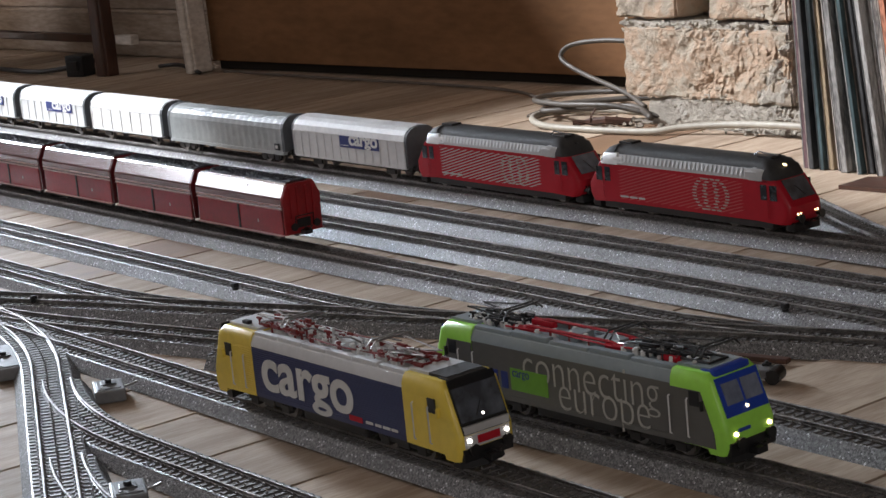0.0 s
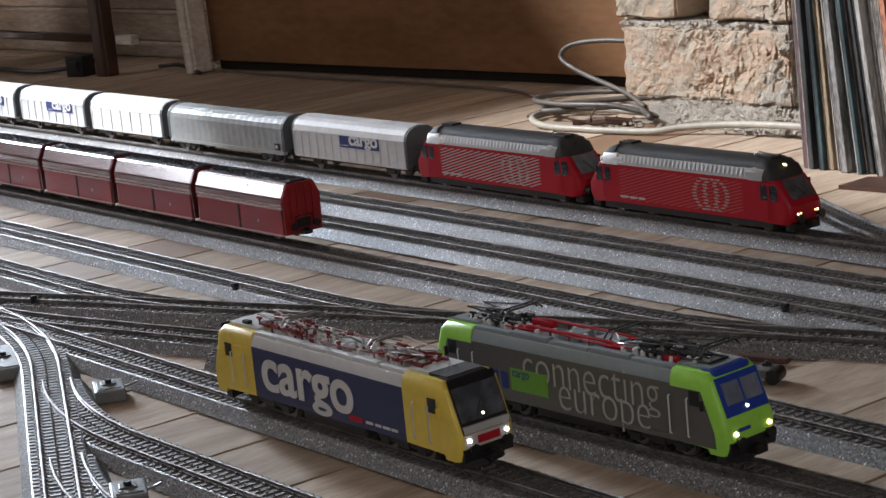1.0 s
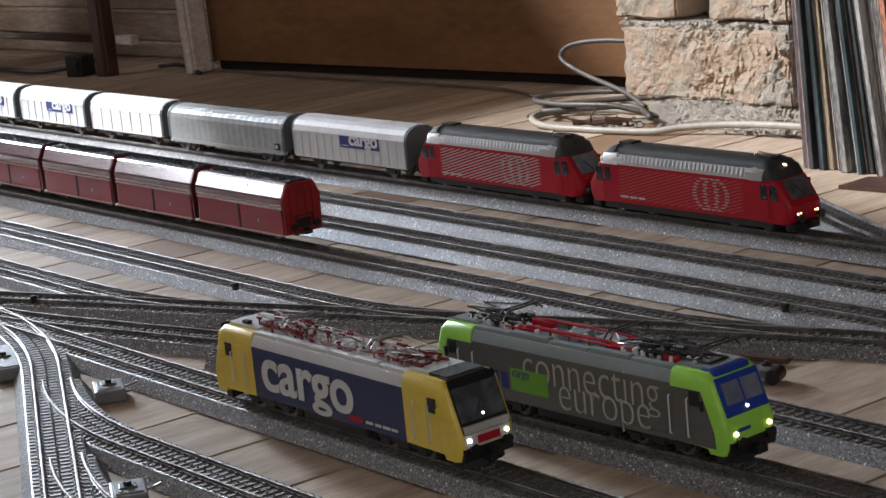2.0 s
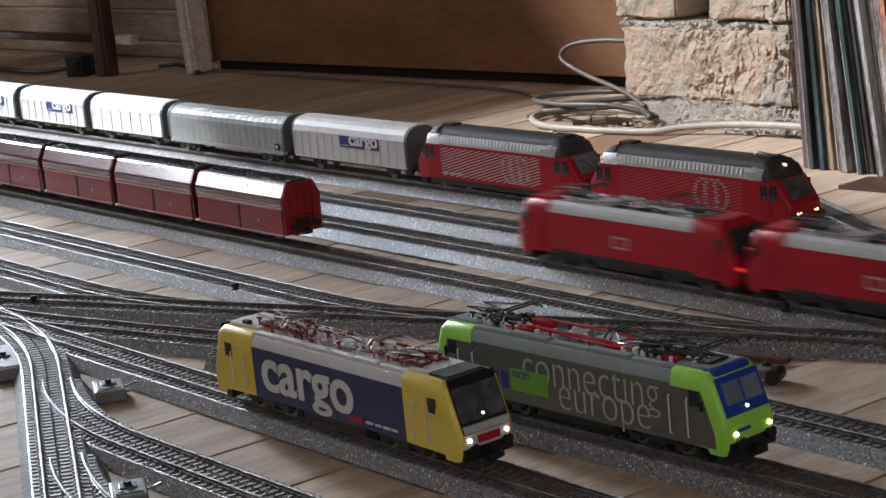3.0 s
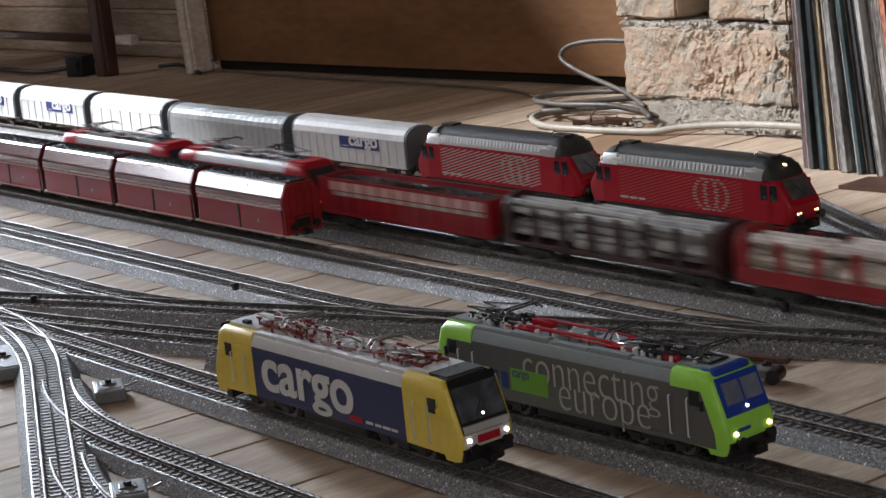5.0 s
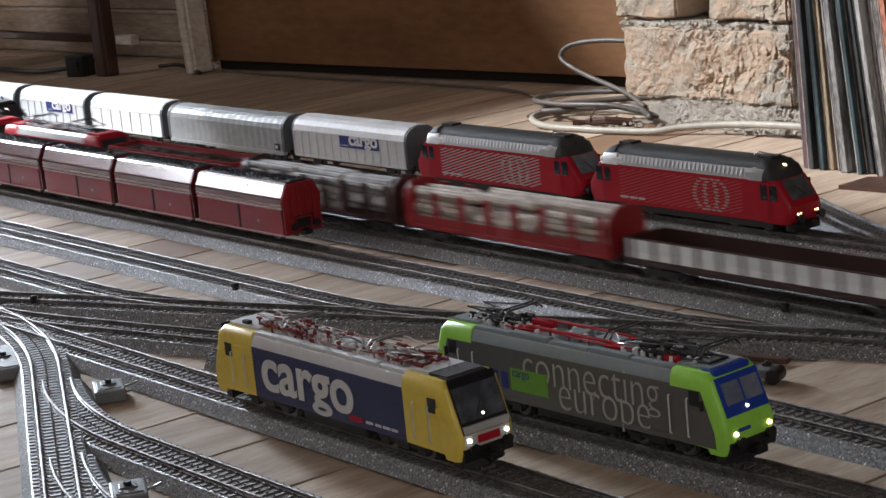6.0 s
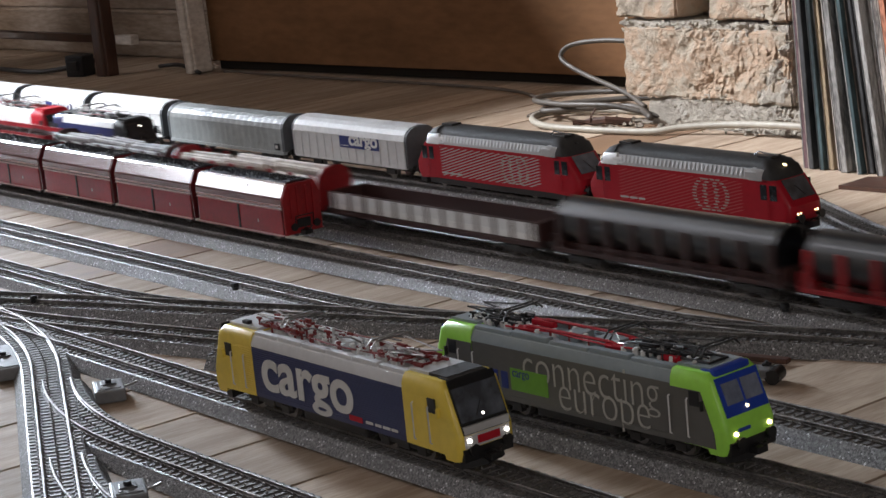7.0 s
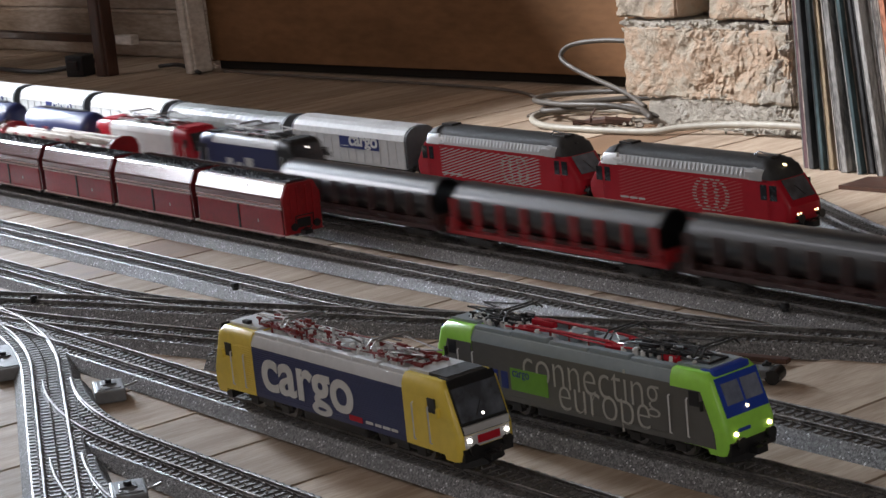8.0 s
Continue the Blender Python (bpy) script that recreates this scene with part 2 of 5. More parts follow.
def tube(bm, pts, r, n=6):
    """A bent rod or wire through the points."""
    pts = [Vector(p) for p in pts]
    rings = []
    for i, p in enumerate(pts):
        d = (pts[min(i + 1, len(pts) - 1)] - pts[max(i - 1, 0)]).normalized()
        q = d.to_track_quat("Z", "Y")
        rings.append([bm.verts.new(p + q @ Vector((r * math.cos(a), r * math.sin(a), 0))) for a in (2 * math.pi * k / n for k in range(n))])
    for a, b in zip(rings, rings[1:]):
        off = min(range(n), key=lambda o: (a[0].co - b[o].co).length)
        for k in range(n):
            bm.faces.new((a[k], a[(k + 1) % n], b[(k + 1 + off) % n], b[(k + off) % n]))
    bm.faces.new(rings[0][::-1])
    bm.faces.new(rings[-1])
    return bm


def prism(bm, poly, x0, x1):
    """A section (y, z) drawn out along x."""
    a = [bm.verts.new((x0, y, z)) for y, z in poly]
    b = [bm.verts.new((x1, y, z)) for y, z in poly]
    n = len(poly)
    for i in range(n):
        bm.faces.new((a[i], a[(i + 1) % n], b[(i + 1) % n], b[i]))
    bm.faces.new(a[::-1])
    bm.faces.new(b)
    return bm


def crosswise(bm, outline, caps):
    """A side view (x, z) drawn out across the width. caps: y, highest z there, how far the ends draw in there."""
    xm = max(abs(x) for x, z in outline)
    rows = []
    for y, top, inset in caps:
        row = []
        for x, z in outline:
            k = max(0.0, (abs(x) - (xm - 0.03)) / 0.03)
            row.append(bm.verts.new((x - math.copysign(inset * k, x), y, min(z, top))))
        rows.append(row)
    n = len(outline)
    for a, b in zip(rows, rows[1:]):
        for i in range(n):
            bm.faces.new((a[i], a[(i + 1) % n], b[(i + 1) % n], b[i]))
    bm.faces.new(rows[0][::-1])
    bm.faces.new(rows[-1])
    bmesh.ops.remove_doubles(bm, verts=bm.verts, dist=1e-6)
    bmesh.ops.dissolve_degenerate(bm, edges=bm.edges, dist=1e-6)
    return bm


def rounded(w0, z0, w1, z1, inset, n=6):
    """Rows for crosswise(): upright sides that round over into the roof."""
    half = []
    for i in range(n + 1):
        t = math.pi / 2 * i / n
        half.append((w1 + (w0 - w1) * math.cos(t), z0 + (z1 - z0) * math.sin(t), inset * (1 - math.sin(t)) ** 1.3))
    return [(-y, z, i) for y, z, i in half] + half[::-1]


def letters(text, fit, depth, material, parent, m, bold=0.0, name="lettering", drop=0.6):
    """A word that fills a field of the given width and height."""
    size = fit[1]
    cu = bpy.data.curves.new("lettering", "FONT")
    cu.body, cu.size, cu.extrude, cu.offset = text, size, depth, bold
    cu.align_x, cu.align_y = "CENTER", "TOP_BASELINE"
    tmp = bpy.data.objects.new("lettering", cu)
    scene.collection.objects.link(tmp)
    dg = bpy.context.evaluated_depsgraph_get()
    me = bpy.data.meshes.new_from_object(tmp.evaluated_get(dg))
    bpy.data.objects.remove(tmp)
    for v in me.vertices:
        if v.co.y < 0:
            v.co.y *= drop
    w, h = fit
    xs, ys = [v.co.x for v in me.vertices], [v.co.y for v in me.vertices]
    me.transform(Matrix.Diagonal((w / (max(xs) - min(xs)), h / (max(ys) - min(ys)), 1, 1)) @ Matrix.Translation((-(max(xs) + min(xs)) / 2, -(max(ys) + min(ys)) / 2, 0)))
    me.materials.clear()
    return part(name, me, material, parent, m=m)


# text on the side that faces -y: x runs to the right, z up
def on_side(x, y, z):
    return Matrix.Translation((x, y, z)) @ pose(0, 0, 0, 90, 0, 0)


# ---- the room ----
def slab(name, x0, x1, y0, y1, z0, z1, material, kind="structure", label="", category=""):
    ob = part(name, boxed(x0, x1, y0, y1, z0, z1), material)
    return tagged(ob, label, category, kind=kind)


floor = slab("floor", -5.3, 2.5, -2.0, 2.6, -0.06, -0.019, M_GAPSHADE, label="floor of pale pine boards with open joints", category="floor")


# end wall with two window openings right through it
_c = bmesh.new()
for y0, y1, z0, z1 in ((-2.0, -1.85, 0, 2.4), (-1.85, -0.57, 0, 1.28), (-1.85, -0.57, 2.36, 2.4), (-0.57, 0.88, 0, 2.4), (0.88, 1.68, 0, 0.3), (0.88, 1.68, 1.95, 2.4), (1.68, 2.6, 0, 2.4)):
    box(_c, -5.3, -5.0, y0, y1, z0, z1)
tagged(part("wall_west", _c, M_PLASTER), "boarded end wall with two windows", "wall", kind="structure")
_c = bmesh.new()
for y0, y1, z0, z1 in ((-2.0, -1.82, 0, 2.4), (-1.82, -0.68, 0, 0.7), (-1.82, -0.68, 1.7, 2.4), (-0.68, 2.6, 0, 2.4)):
    box(_c, 2.4, 2.5, y0, y1, z0, z1)
tagged(part("wall_east", _c, M_PLASTER), "boarded wall with one added window", "wall", kind="structure")
# unseen window, added to hold the fill lamp
back = thing("fill_window", "unseen window added to brighten the locomotive fronts", "window", kind="structure")
part("window_sill", boxed(2.38, 2.5, -1.82, -0.68, 0.675, 0.70, bev=0.004), M_WHITEWOOD, back)
part("window_frame", boxed(2.46, 2.5, -1.82, -1.78, 0.70, 1.70, bev=0.004), M_WHITEWOOD, back)
part("window_frame", boxed(2.46, 2.5, -0.72, -0.68, 0.70, 1.70, bev=0.004), M_WHITEWOOD, back)
slab("wall_south", -5.0, 2.4, -2.0, -1.9, 0, 2.4, M_PLASTER, label="plain boarded wall", category="wall")
SKY0, SKY1 = (-3.75, -1.00), (-2.45, -0.42)      # corners of the roof window
SLOT0, SLOT1 = (-4.75, -1.24), (-3.79, -0.97)     # unseen slot, added to put sun on the left wagons
_c = bmesh.new()
box(_c, -5.3, SLOT0[0], -2.0, 2.6, 2.4, 2.44)
box(_c, SLOT0[0], SLOT1[0], -2.0, SLOT0[1], 2.4, 2.44)
box(_c, SLOT0[0], SLOT1[0], SLOT1[1], 2.6, 2.4, 2.44)
box(_c, SLOT1[0], SKY0[0], -2.0, 2.6, 2.4, 2.44)
box(_c, SKY1[0], 2.5, -2.0, 2.6, 2.4, 2.44)
box(_c, SKY0[0], SKY1[0], -2.0, SKY0[1], 2.4, 2.44)
box(_c, SKY0[0], SKY1[0], SKY1[1], 2.6, 2.4, 2.44)
tagged(part("ceiling", _c, M_PLASTER), "boarded ceiling with a roof window and an added sun slot", "ceiling", kind="structure")
# unseen boards added to keep window light off back floor and near yard
_c = boxed(-2.96, -2.92, 1.048, 1.325, 0, 2.4)
box(_c, -3.15, -3.10, 1.30, 2.5, 0, 2.4)
box(_c, -3.03, -2.99, 0.22, 0.853, 0, 0.95)
box(_c, -3.03, -2.99, -1.0, -0.30, 0, 1.25)
tagged(part("wall_stub", _c, M_PLASTER), "unseen boards added to shade the back floor and the near yard", "wall", kind="structure")
slab("wall_north", -5.0, 2.4, 2.5, 2.6, 0, 2.4, M_PLASTER, label="boarded wall behind the panels", category="wall")
win = thing("window_1", "tall window in the end wall of the room", "window", kind="structure")
part("window_frame", boxed(-5.26, -5.2, 0.88, 0.915, 0.3, 1.95, bev=0.004), M_WHITEWOOD, win)
part("window_frame", boxed(-5.26, -5.2, 1.645, 1.68, 0.3, 1.95, bev=0.004), M_WHITEWOOD, win)
part("window_frame", boxed(-5.26, -5.2, 0.915, 1.645, 1.9, 1.95, bev=0.004), M_WHITEWOOD, win)
part("window_sill", boxed(-5.3, -4.94, 0.88, 1.68, 0.275, 0.3, bev=0.004), M_WHITEWOOD, win)

high = thing("window_2", "wide high window in the end wall of the room", "window", kind="structure")
part("window_frame", boxed(-5.26, -5.2, -1.85, -1.82, 1.28, 2.36, bev=0.004), M_WHITEWOOD, high)
part("window_frame", boxed(-5.26, -5.2, -0.60, -0.57, 1.28, 2.36, bev=0.004), M_WHITEWOOD, high)
part("window_sill", boxed(-5.3, -4.96, -1.85, -0.57, 1.255, 1.28, bev=0.004), M_WHITEWOOD, high)

# wooden panel along the back, a little out of square with the boards
panel = thing("wall_panel", "tall brown plywood panel standing behind the tracks", "wall panel", pose(-2.256, 1.432, 0, 0, 0, 5.1), kind="structure")
part("panel_board", boxed(-0.10, 1.6, 0.0, 0.02, 0.013, 1.2), M_PANEL, panel)
# near-black strip painted as the shade in the gap below the panel
part("baseboard", boxed(-0.10, 1.6, 0.012, 0.05, 0.0, 0.013), M_GAPSHADE, panel, "near-black strip painted as the shade under the panel")
for zz in (0.36, 0.80):
    part("batten", boxed(-0.10, 1.6, -0.012, -0.001, zz, zz + 0.035, bev=0.002), M_PANEL, panel)
trim = thing("door_frame", "worn white-painted door post", "door frame", pose(-2.353, 1.388, 0, 0, -3.0, 5.0), kind="structure")
for i, (a, b, d) in enumerate(((-0.016, -0.007, 0.0), (-0.006, 0.004, -0.004), (0.005, 0.011, -0.001))):
    part("moulding", boxed(a, b, d, 0.026, 0, 1.9, bev=0.002), M_WHITEWOOD, trim)
post = thing("wooden_post", "dark brown square wooden post standing on the floor", "post", pose(-2.482, 1.334, 0, 0, 0, 6))
part("shaft", boxed(-0.018, 0.003, -0.011, 0.011, 0, 1.6, bev=0.003), M_DARKWOOD, post)
part("edge_strip", boxed(0.0035, 0.008, -0.008, 0.010, 0, 1.6, bev=0.0018), M_DARKWOOD, post)
shed = thing("cladding", "old white-painted horizontal boarding", "boarding", pose(-2.9, 1.455, 0, 0, 0, 3.0), kind="structure")
z = 0.0
for i, h in enumerate((0.024, 0.046, 0.046, 0.046, 0.046, 0.05)):
    part("board", boxed(-0.2, 0.56, 0.0, 0.03, z + 0.0008, z + h - 0.0008, bev=0.003), M_CLAD, shed)
    part("ridge", cyl(bmesh.new(), (-0.2, 0.003, z + h - 0.004), (0.56, 0.003, z + h - 0.004), 0.0042, n=12), M_CLAD, shed, "rounded lip of the board")
    z += h
adapter = thing("power_adapter", "black plug-in power adapter lying by the post", "power adapter", pose(-2.535, 1.318, 0, 0, 0, 20))
part("casing", boxed(-0.016, 0.016, -0.013, 0.013, 0, 0.030, bev=0.003), M_BLACK, adapter)
part("plug", boxed(-0.008, 0.008, -0.017, -0.0125, 0.008, 0.022, bev=0.001), M_UNDER, adapter)
rail = thing("wooden_rail", "white-tipped horizontal rail in front of the boarding", "rail", pose(-2.565, 1.418, 0.035, 0, 0, 3))
part("bar", boxed(-0.9, -0.03, -0.006, 0.006, -0.006, 0.006, bev=0.002), M_DARKWOOD, rail)
part("tip", boxed(-0.03, 0.012, -0.007, 0.007, -0.007, 0.007, bev=0.002), M_WHITEWOOD, rail, "white end of the rail")


# ---- tracks ----
STEP = 0.00628


def path(x, y, head, segs):
    """Points along a track: a start, its heading in degrees, then stretches of (length, turn)."""
    pts, h = [(x, y, radians(head))], radians(head)
    for length, turn in segs:
        n = max(1, round(length / STEP))
        for _ in range(n):
            h2 = h + radians(turn) / n
            m = (h + h2) / 2
            x, y, h = x + length / n * math.cos(m), y + length / n * math.sin(m), h2
            pts.append((x, y, h))
    return pts


def sweep(bm, pts, section, z):
    rows = []
    for x, y, h in pts:
        nx, ny = -math.sin(h), math.cos(h)
        rows.append([bm.verts.new((x + nx * o, y + ny * o, z + hh)) for o, hh in section])
    n = len(section)
    for a, b in zip(rows, rows[1:]):
        for i in range(n):
            bm.faces.new((a[i], a[(i + 1) % n], b[(i + 1) % n], b[i]))
    bm.faces.new(rows[0][::-1])
    bm.faces.new(rows[-1])
    return bm


def sparse(pts):
    """Fewer points where the track is straight."""
    out = [pts[0]]
    for a, b, c in zip(pts, pts[1:], pts[2:]):
        if abs(c[2] - a[2]) > 1e-5:
            out.append(b)
    return out + [pts[-1]]


BED = [(-0.0200, 0.0), (-0.0150, 0.0072), (-0.0140, 0.0076), (0.0140, 0.0076), (0.0150, 0.0072), (0.0200, 0.0)]


def rail_section(o):
    return [(o - 0.0009, 0.0082), (o - 0.0009, 0.0086), (o - 0.0003, 0.0089), (o - 0.0003, 0.0097), (o - 0.00072, 0.0100), (o - 0.00066, 0.01045),
            (o - 0.0003, 0.0107), (o + 0.0003, 0.0107), (o + 0.00066, 0.01045), (o + 0.00072, 0.0100), (o + 0.0003, 0.0097), (o + 0.0003, 0.0089), (o + 0.0009, 0.0086), (o + 0.0009, 0.0082)]


_s = bmesh.new()
box(_s, -0.00125, 0.00125, -0.0138, 0.0138, 0.0070, 0.0082)
for _o in (-0.00825, 0.00825):
    box(_s, -0.0011, 0.0011, _o - 0.0021, _o - 0.0010, 0.00835, 0.0091)
    box(_s, -0.0011, 0.0011, _o + 0.0010, _o + 0.0021, 0.00835, 0.0091)
SLEEPER = mesh(_s, "sleeper")
SLEEPER.materials.append(M_SLEEPER)
SLEEPER_QUEUE = []


def track(label, pts, dz=0.0, near=(-2.25, -0.45), group="model railway tracks"):
    t = thing("railway_track", label, "railway track", group=group)
    fat = sparse(pts)
    part("roadbed", sweep(bmesh.new(), fat, BED, dz), M_BALLAST, t)
    for o in (-0.00825, 0.00825):
        part("rail", sweep(bmesh.new(), fat, rail_section(o), dz), M_RAIL, t, smooth=False)
    verts, faces, studs = [], [], bmesh.new()
    count = 0
    for x, y, h in pts[::1]:
        m = Matrix.Translation((x, y, dz)) @ Matrix.Rotation(h, 4, "Z")
        if near[0] < x < near[1] and count < 300:
            SLEEPER_QUEUE.append((t, m))
            count += 1
        else:
            k = len(verts)
            verts += [m @ Vector((a, b, c)) for c in (0.0070, 0.0082) for b in (-0.0138, 0.0138) for a in (-0.00125, 0.00125)]
            faces += [tuple(k + i for i in f) for f in ((4, 5, 7, 6), (0, 1, 5, 4), (2, 6, 7, 3), (0, 4, 6, 2), (1, 3, 7, 5))]
        if near[0] < x < near[1]:
            p = m @ Vector((0, 0, 0.0082))
            cyl(studs, p, p + Vector((0, 0, 0.0009)), 0.0007, 0.0004, n=6)
    if verts:
        me = bpy.data.meshes.new("sleepers_beyond")
        me.from_pydata([tuple(v) for v in verts], [], faces)
        tagged(part("sleepers_beyond", me, M_SLEEPER, t), kind="stuff")
    tagged(part("contact_studs", studs, M_STUD, t), kind="stuff")
    return t


STRAIGHT = "straight grey-ballasted model railway track lying on the boards"
track(STRAIGHT, path(-4.75, 1.018, 0, [(6.9, 0)]))
track(STRAIGHT, path(-4.75, 0.938, 0, [(6.9, 0)]))
track(STRAIGHT, path(-4.75, 0.8785, 0, [(6.9, 0)]))
track(STRAIGHT, path(-2.6, 0.8125, 0, [(1.707, 0), (0.17, 22.3)]), dz=-0.0010)
track(STRAIGHT, path(-2.5, 0.7265, 0, [(1.397, 0), (0.17, 22.3)]), dz=-0.0010)
track(STRAIGHT, path(-2.3, 0.6505, 0, [(1.012, 0), (0.17, 22.3)]), dz=-0.0010)
track("dark crossover track running askew over the yard", path(-1.44, 0.553, 22.3, [(0.74, 0), (0.16, -22.3), (0.4, 0)]), dz=-0.0007)
track("straight track under the yellow and blue locomotive", path(-1.75, 0.5675, 0, [(2.2, 0)]), dz=0.0002)
track("siding that branches off and runs behind the green locomotive", path(-1.36, 0.5685, 0, [(0.16, 16.5), (0.36, 0), (0.15, -16.5), (0.7, 0)]), dz=-0.0004)
track("track that carries the green and grey locomotive", path(-1.05, 0.617, 16.5, [(0.10, -14.6), (1.1, 0)]), dz=-0.0002)
track("curved turnout with worn shiny rails", path(-1.37, 0.573, 0, [(0.05, 0), (0.22, -25.5), (0.65, 0)]), dz=0.0004)
track("track that leaves the turnout in a curve", path(-1.075, 0.5155, -25.5, [(0.15, 25.5), (1.0, 0)]), dz=-0.0005)
track("second branch of the turnout", path(-0.935, 0.4475, -25.5, [(0.15, 25.5), (0.5, 0)]), dz=-0.0009)
track("far branch track beside the records", path(-0.74, 1.018, 180, [(0.20, -27), (0.30, 0)]), dz=-0.0006)


# ---- rolling stock ----
WHEEL = cyl(bmesh.new(), (0, -0.0016, 0), (0, 0.0012, 0), 0.0056, n=20)
cyl(WHEEL, (0, 0.0012, 0), (0, 0.0018, 0), 0.0064, n=20)
cyl(WHEEL, (0, -0.0022, 0), (0, -0.0016, 0), 0.0018, n=10)
WHEEL = mesh(WHEEL, "wheel")
WHEEL.materials.append(M_STEEL)


def bogie(parent, x, span, wheel_r=0.0056, deep=True):
    """A truck with two axles: frame and four wheels."""
    bm = bmesh.new()
    for s in (-1, 1):
        yy = 0.0125 * s
        box(bm, x - span / 2 - 0.006, x + span / 2 + 0.006, yy - 0.0012, yy + 0.0012, 0.005, 0.0085, bev=0.0005)
        for dx in (-span / 2, span / 2):
            box(bm, x + dx - 0.0035, x + dx + 0.0035, yy - 0.0018, yy + 0.0018, 0.003, 0.0075, bev=0.0005)
        box(bm, x - 0.005, x + 0.005, yy - 0.0018, yy + 0.0018, 0.004, 0.010, bev=0.0004)
    box(bm, x - 0.006, x + 0.006, -0.0125, 0.0125, 0.005, 0.0095)
    fr = part("bogie", bm, M_UNDER, parent)
    for dx in (-span / 2, span / 2):
        for s in (-1, 1):
            part("wheel", WHEEL, None, fr, m=pose(x + dx, 0.0083 * s, 0.0056) @ (Matrix.Identity(4) if s < 0 else pose(0, 0, 0, 0, 0, 180)))


def buffers(parent, hx, front, z=0.0122):
    """Two buffers, a coupling hook and pipes at one end."""
    for s in (-1, 1):
        bm = cyl(bmesh.new(), (front * (hx - 0.006), 0.0101 * s, z), (front * (hx - 0.001), 0.0101 * s, z), 0.0016)
        cyl(bm, (front * (hx - 0.001), 0.0101 * s, z), (front * hx, 0.0101 * s, z), 0.0030, n=16)
        part("buffer", bm, M_BLACK, parent)
    bm = boxed(min(front * (hx - 0.01), front * (hx + 0.003)), max(front * (hx - 0.01), front * (hx + 0.003)), -0.0035, 0.0035, 0.0055, 0.009, bev=0.0008)
    tube(bm, [(front * hx, -0.003, 0.009), (front * (hx + 0.003), -0.003, 0.0115), (front * (hx + 0.0045), 0.0, 0.010), (front * (hx + 0.003), 0.003, 0.0115), (front * hx, 0.003, 0.009)], 0.0006)
    part("coupling", bm, M_BLACK, parent)


def pantograph(parent, x, z, mat_frame, face=1, arm=M_STEEL):
    """A folded current collector: red base frame on insulators, arms and a contact bow."""
    bm = bmesh.new()
    for s in (-1, 1):
        tube(bm, [(x - 0.017, 0.0062 * s, z + 0.003), (x + 0.017, 0.0062 * s, z + 0.003)], 0.0007)
    for dx in (-0.017, -0.004, 0.008, 0.017):
        tube(bm, [(x + dx, -0.0066, z + 0.003), (x + dx, 0.0066, z + 0.003)], 0.0007)
    box(bm, x - 0.006, x + 0.004, -0.003, 0.003, z + 0.002, z + 0.0045, bev=0.0005)
    p = part("pantograph", bm, mat_frame, parent)
    bm = bmesh.new()
    for dx in (-0.015, 0.015):
        for s in (-1, 1):
            for k in range(3):
                cyl(bm, (x + dx, 0.0062 * s, z - 0.001 + k * 0.0012), (x + dx, 0.0062 * s, z - 0.0002 + k * 0.0012), 0.0014, 0.001, n=8)
    tagged(part("insulator_set", bm, M_WHITE, p), kind="stuff")
    bm = bmesh.new()
    for s in (-1, 1):
        tube(bm, [(x - 0.014 * face, 0.0030 * s, z + 0.0042), (x + 0.017 * face, 0.0052 * s, z + 0.0078), (x + 0.019 * face, 0.0055 * s, z + 0.0080)], 0.00048)
        tube(bm, [(x + 0.017 * face, 0.005 * s, z + 0.0082), (x - 0.016 * face, 0.0068 * s, z + 0.0106)], 0.00042)
    tube(bm, [(x - 0.006 * face, 0.0, z + 0.0045), (x + 0.006 * face, 0.001, z + 0.0072)], 0.0008)
    for dx in (-0.0185, -0.0145):
        tube(bm, [(x + dx * face, -0.0135, z + 0.0080), (x + dx * face, -0.0100, z + 0.0112), (x + dx * face, 0.0100, z + 0.0112), (x + dx * face, 0.0135, z + 0.0080)], 0.00055)
    part("collector_arm", bm, arm, p)
    return p


def nose_plate(bm, a, b, y0, y1, t0, t1, lift=0.0004, thick=0.0006):
    """A plate on the sloping nose between the points a and b of the side view (x, z); t runs from a to b."""
    a, b = Vector((a[0], 0, a[1])), Vector((b[0], 0, b[1]))
    d = b - a
    n = Vector((d.z, 0, -d.x)).normalized()
    if n.x * a.x < 0:
        n = -n
    ring = []
    for lf in (lift, lift + thick):
        for t, ys in ((t0, (y0, y1)), (t1, (y1, y0))):
            for y in ys:
                ring.append(bm.verts.new(a + d * t + n * lf + Vector((0, y, 0))))
    for f in ((3, 2, 1, 0), (4, 5, 6, 7), (0, 1, 5, 4), (1, 2, 6, 5), (2, 3, 7, 6), (3, 0, 4, 7)):
        bm.faces.new([ring[i] for i in f])
    return bm


def disc_on(parent, name, x, y, z, r, material, way=1, depth=0.0012):
    return part(name, cyl(bmesh.new(), (x - 0.001 * way, y, z), (x + depth * way, y, z), r, r * 0.85, n=14), material, parent)


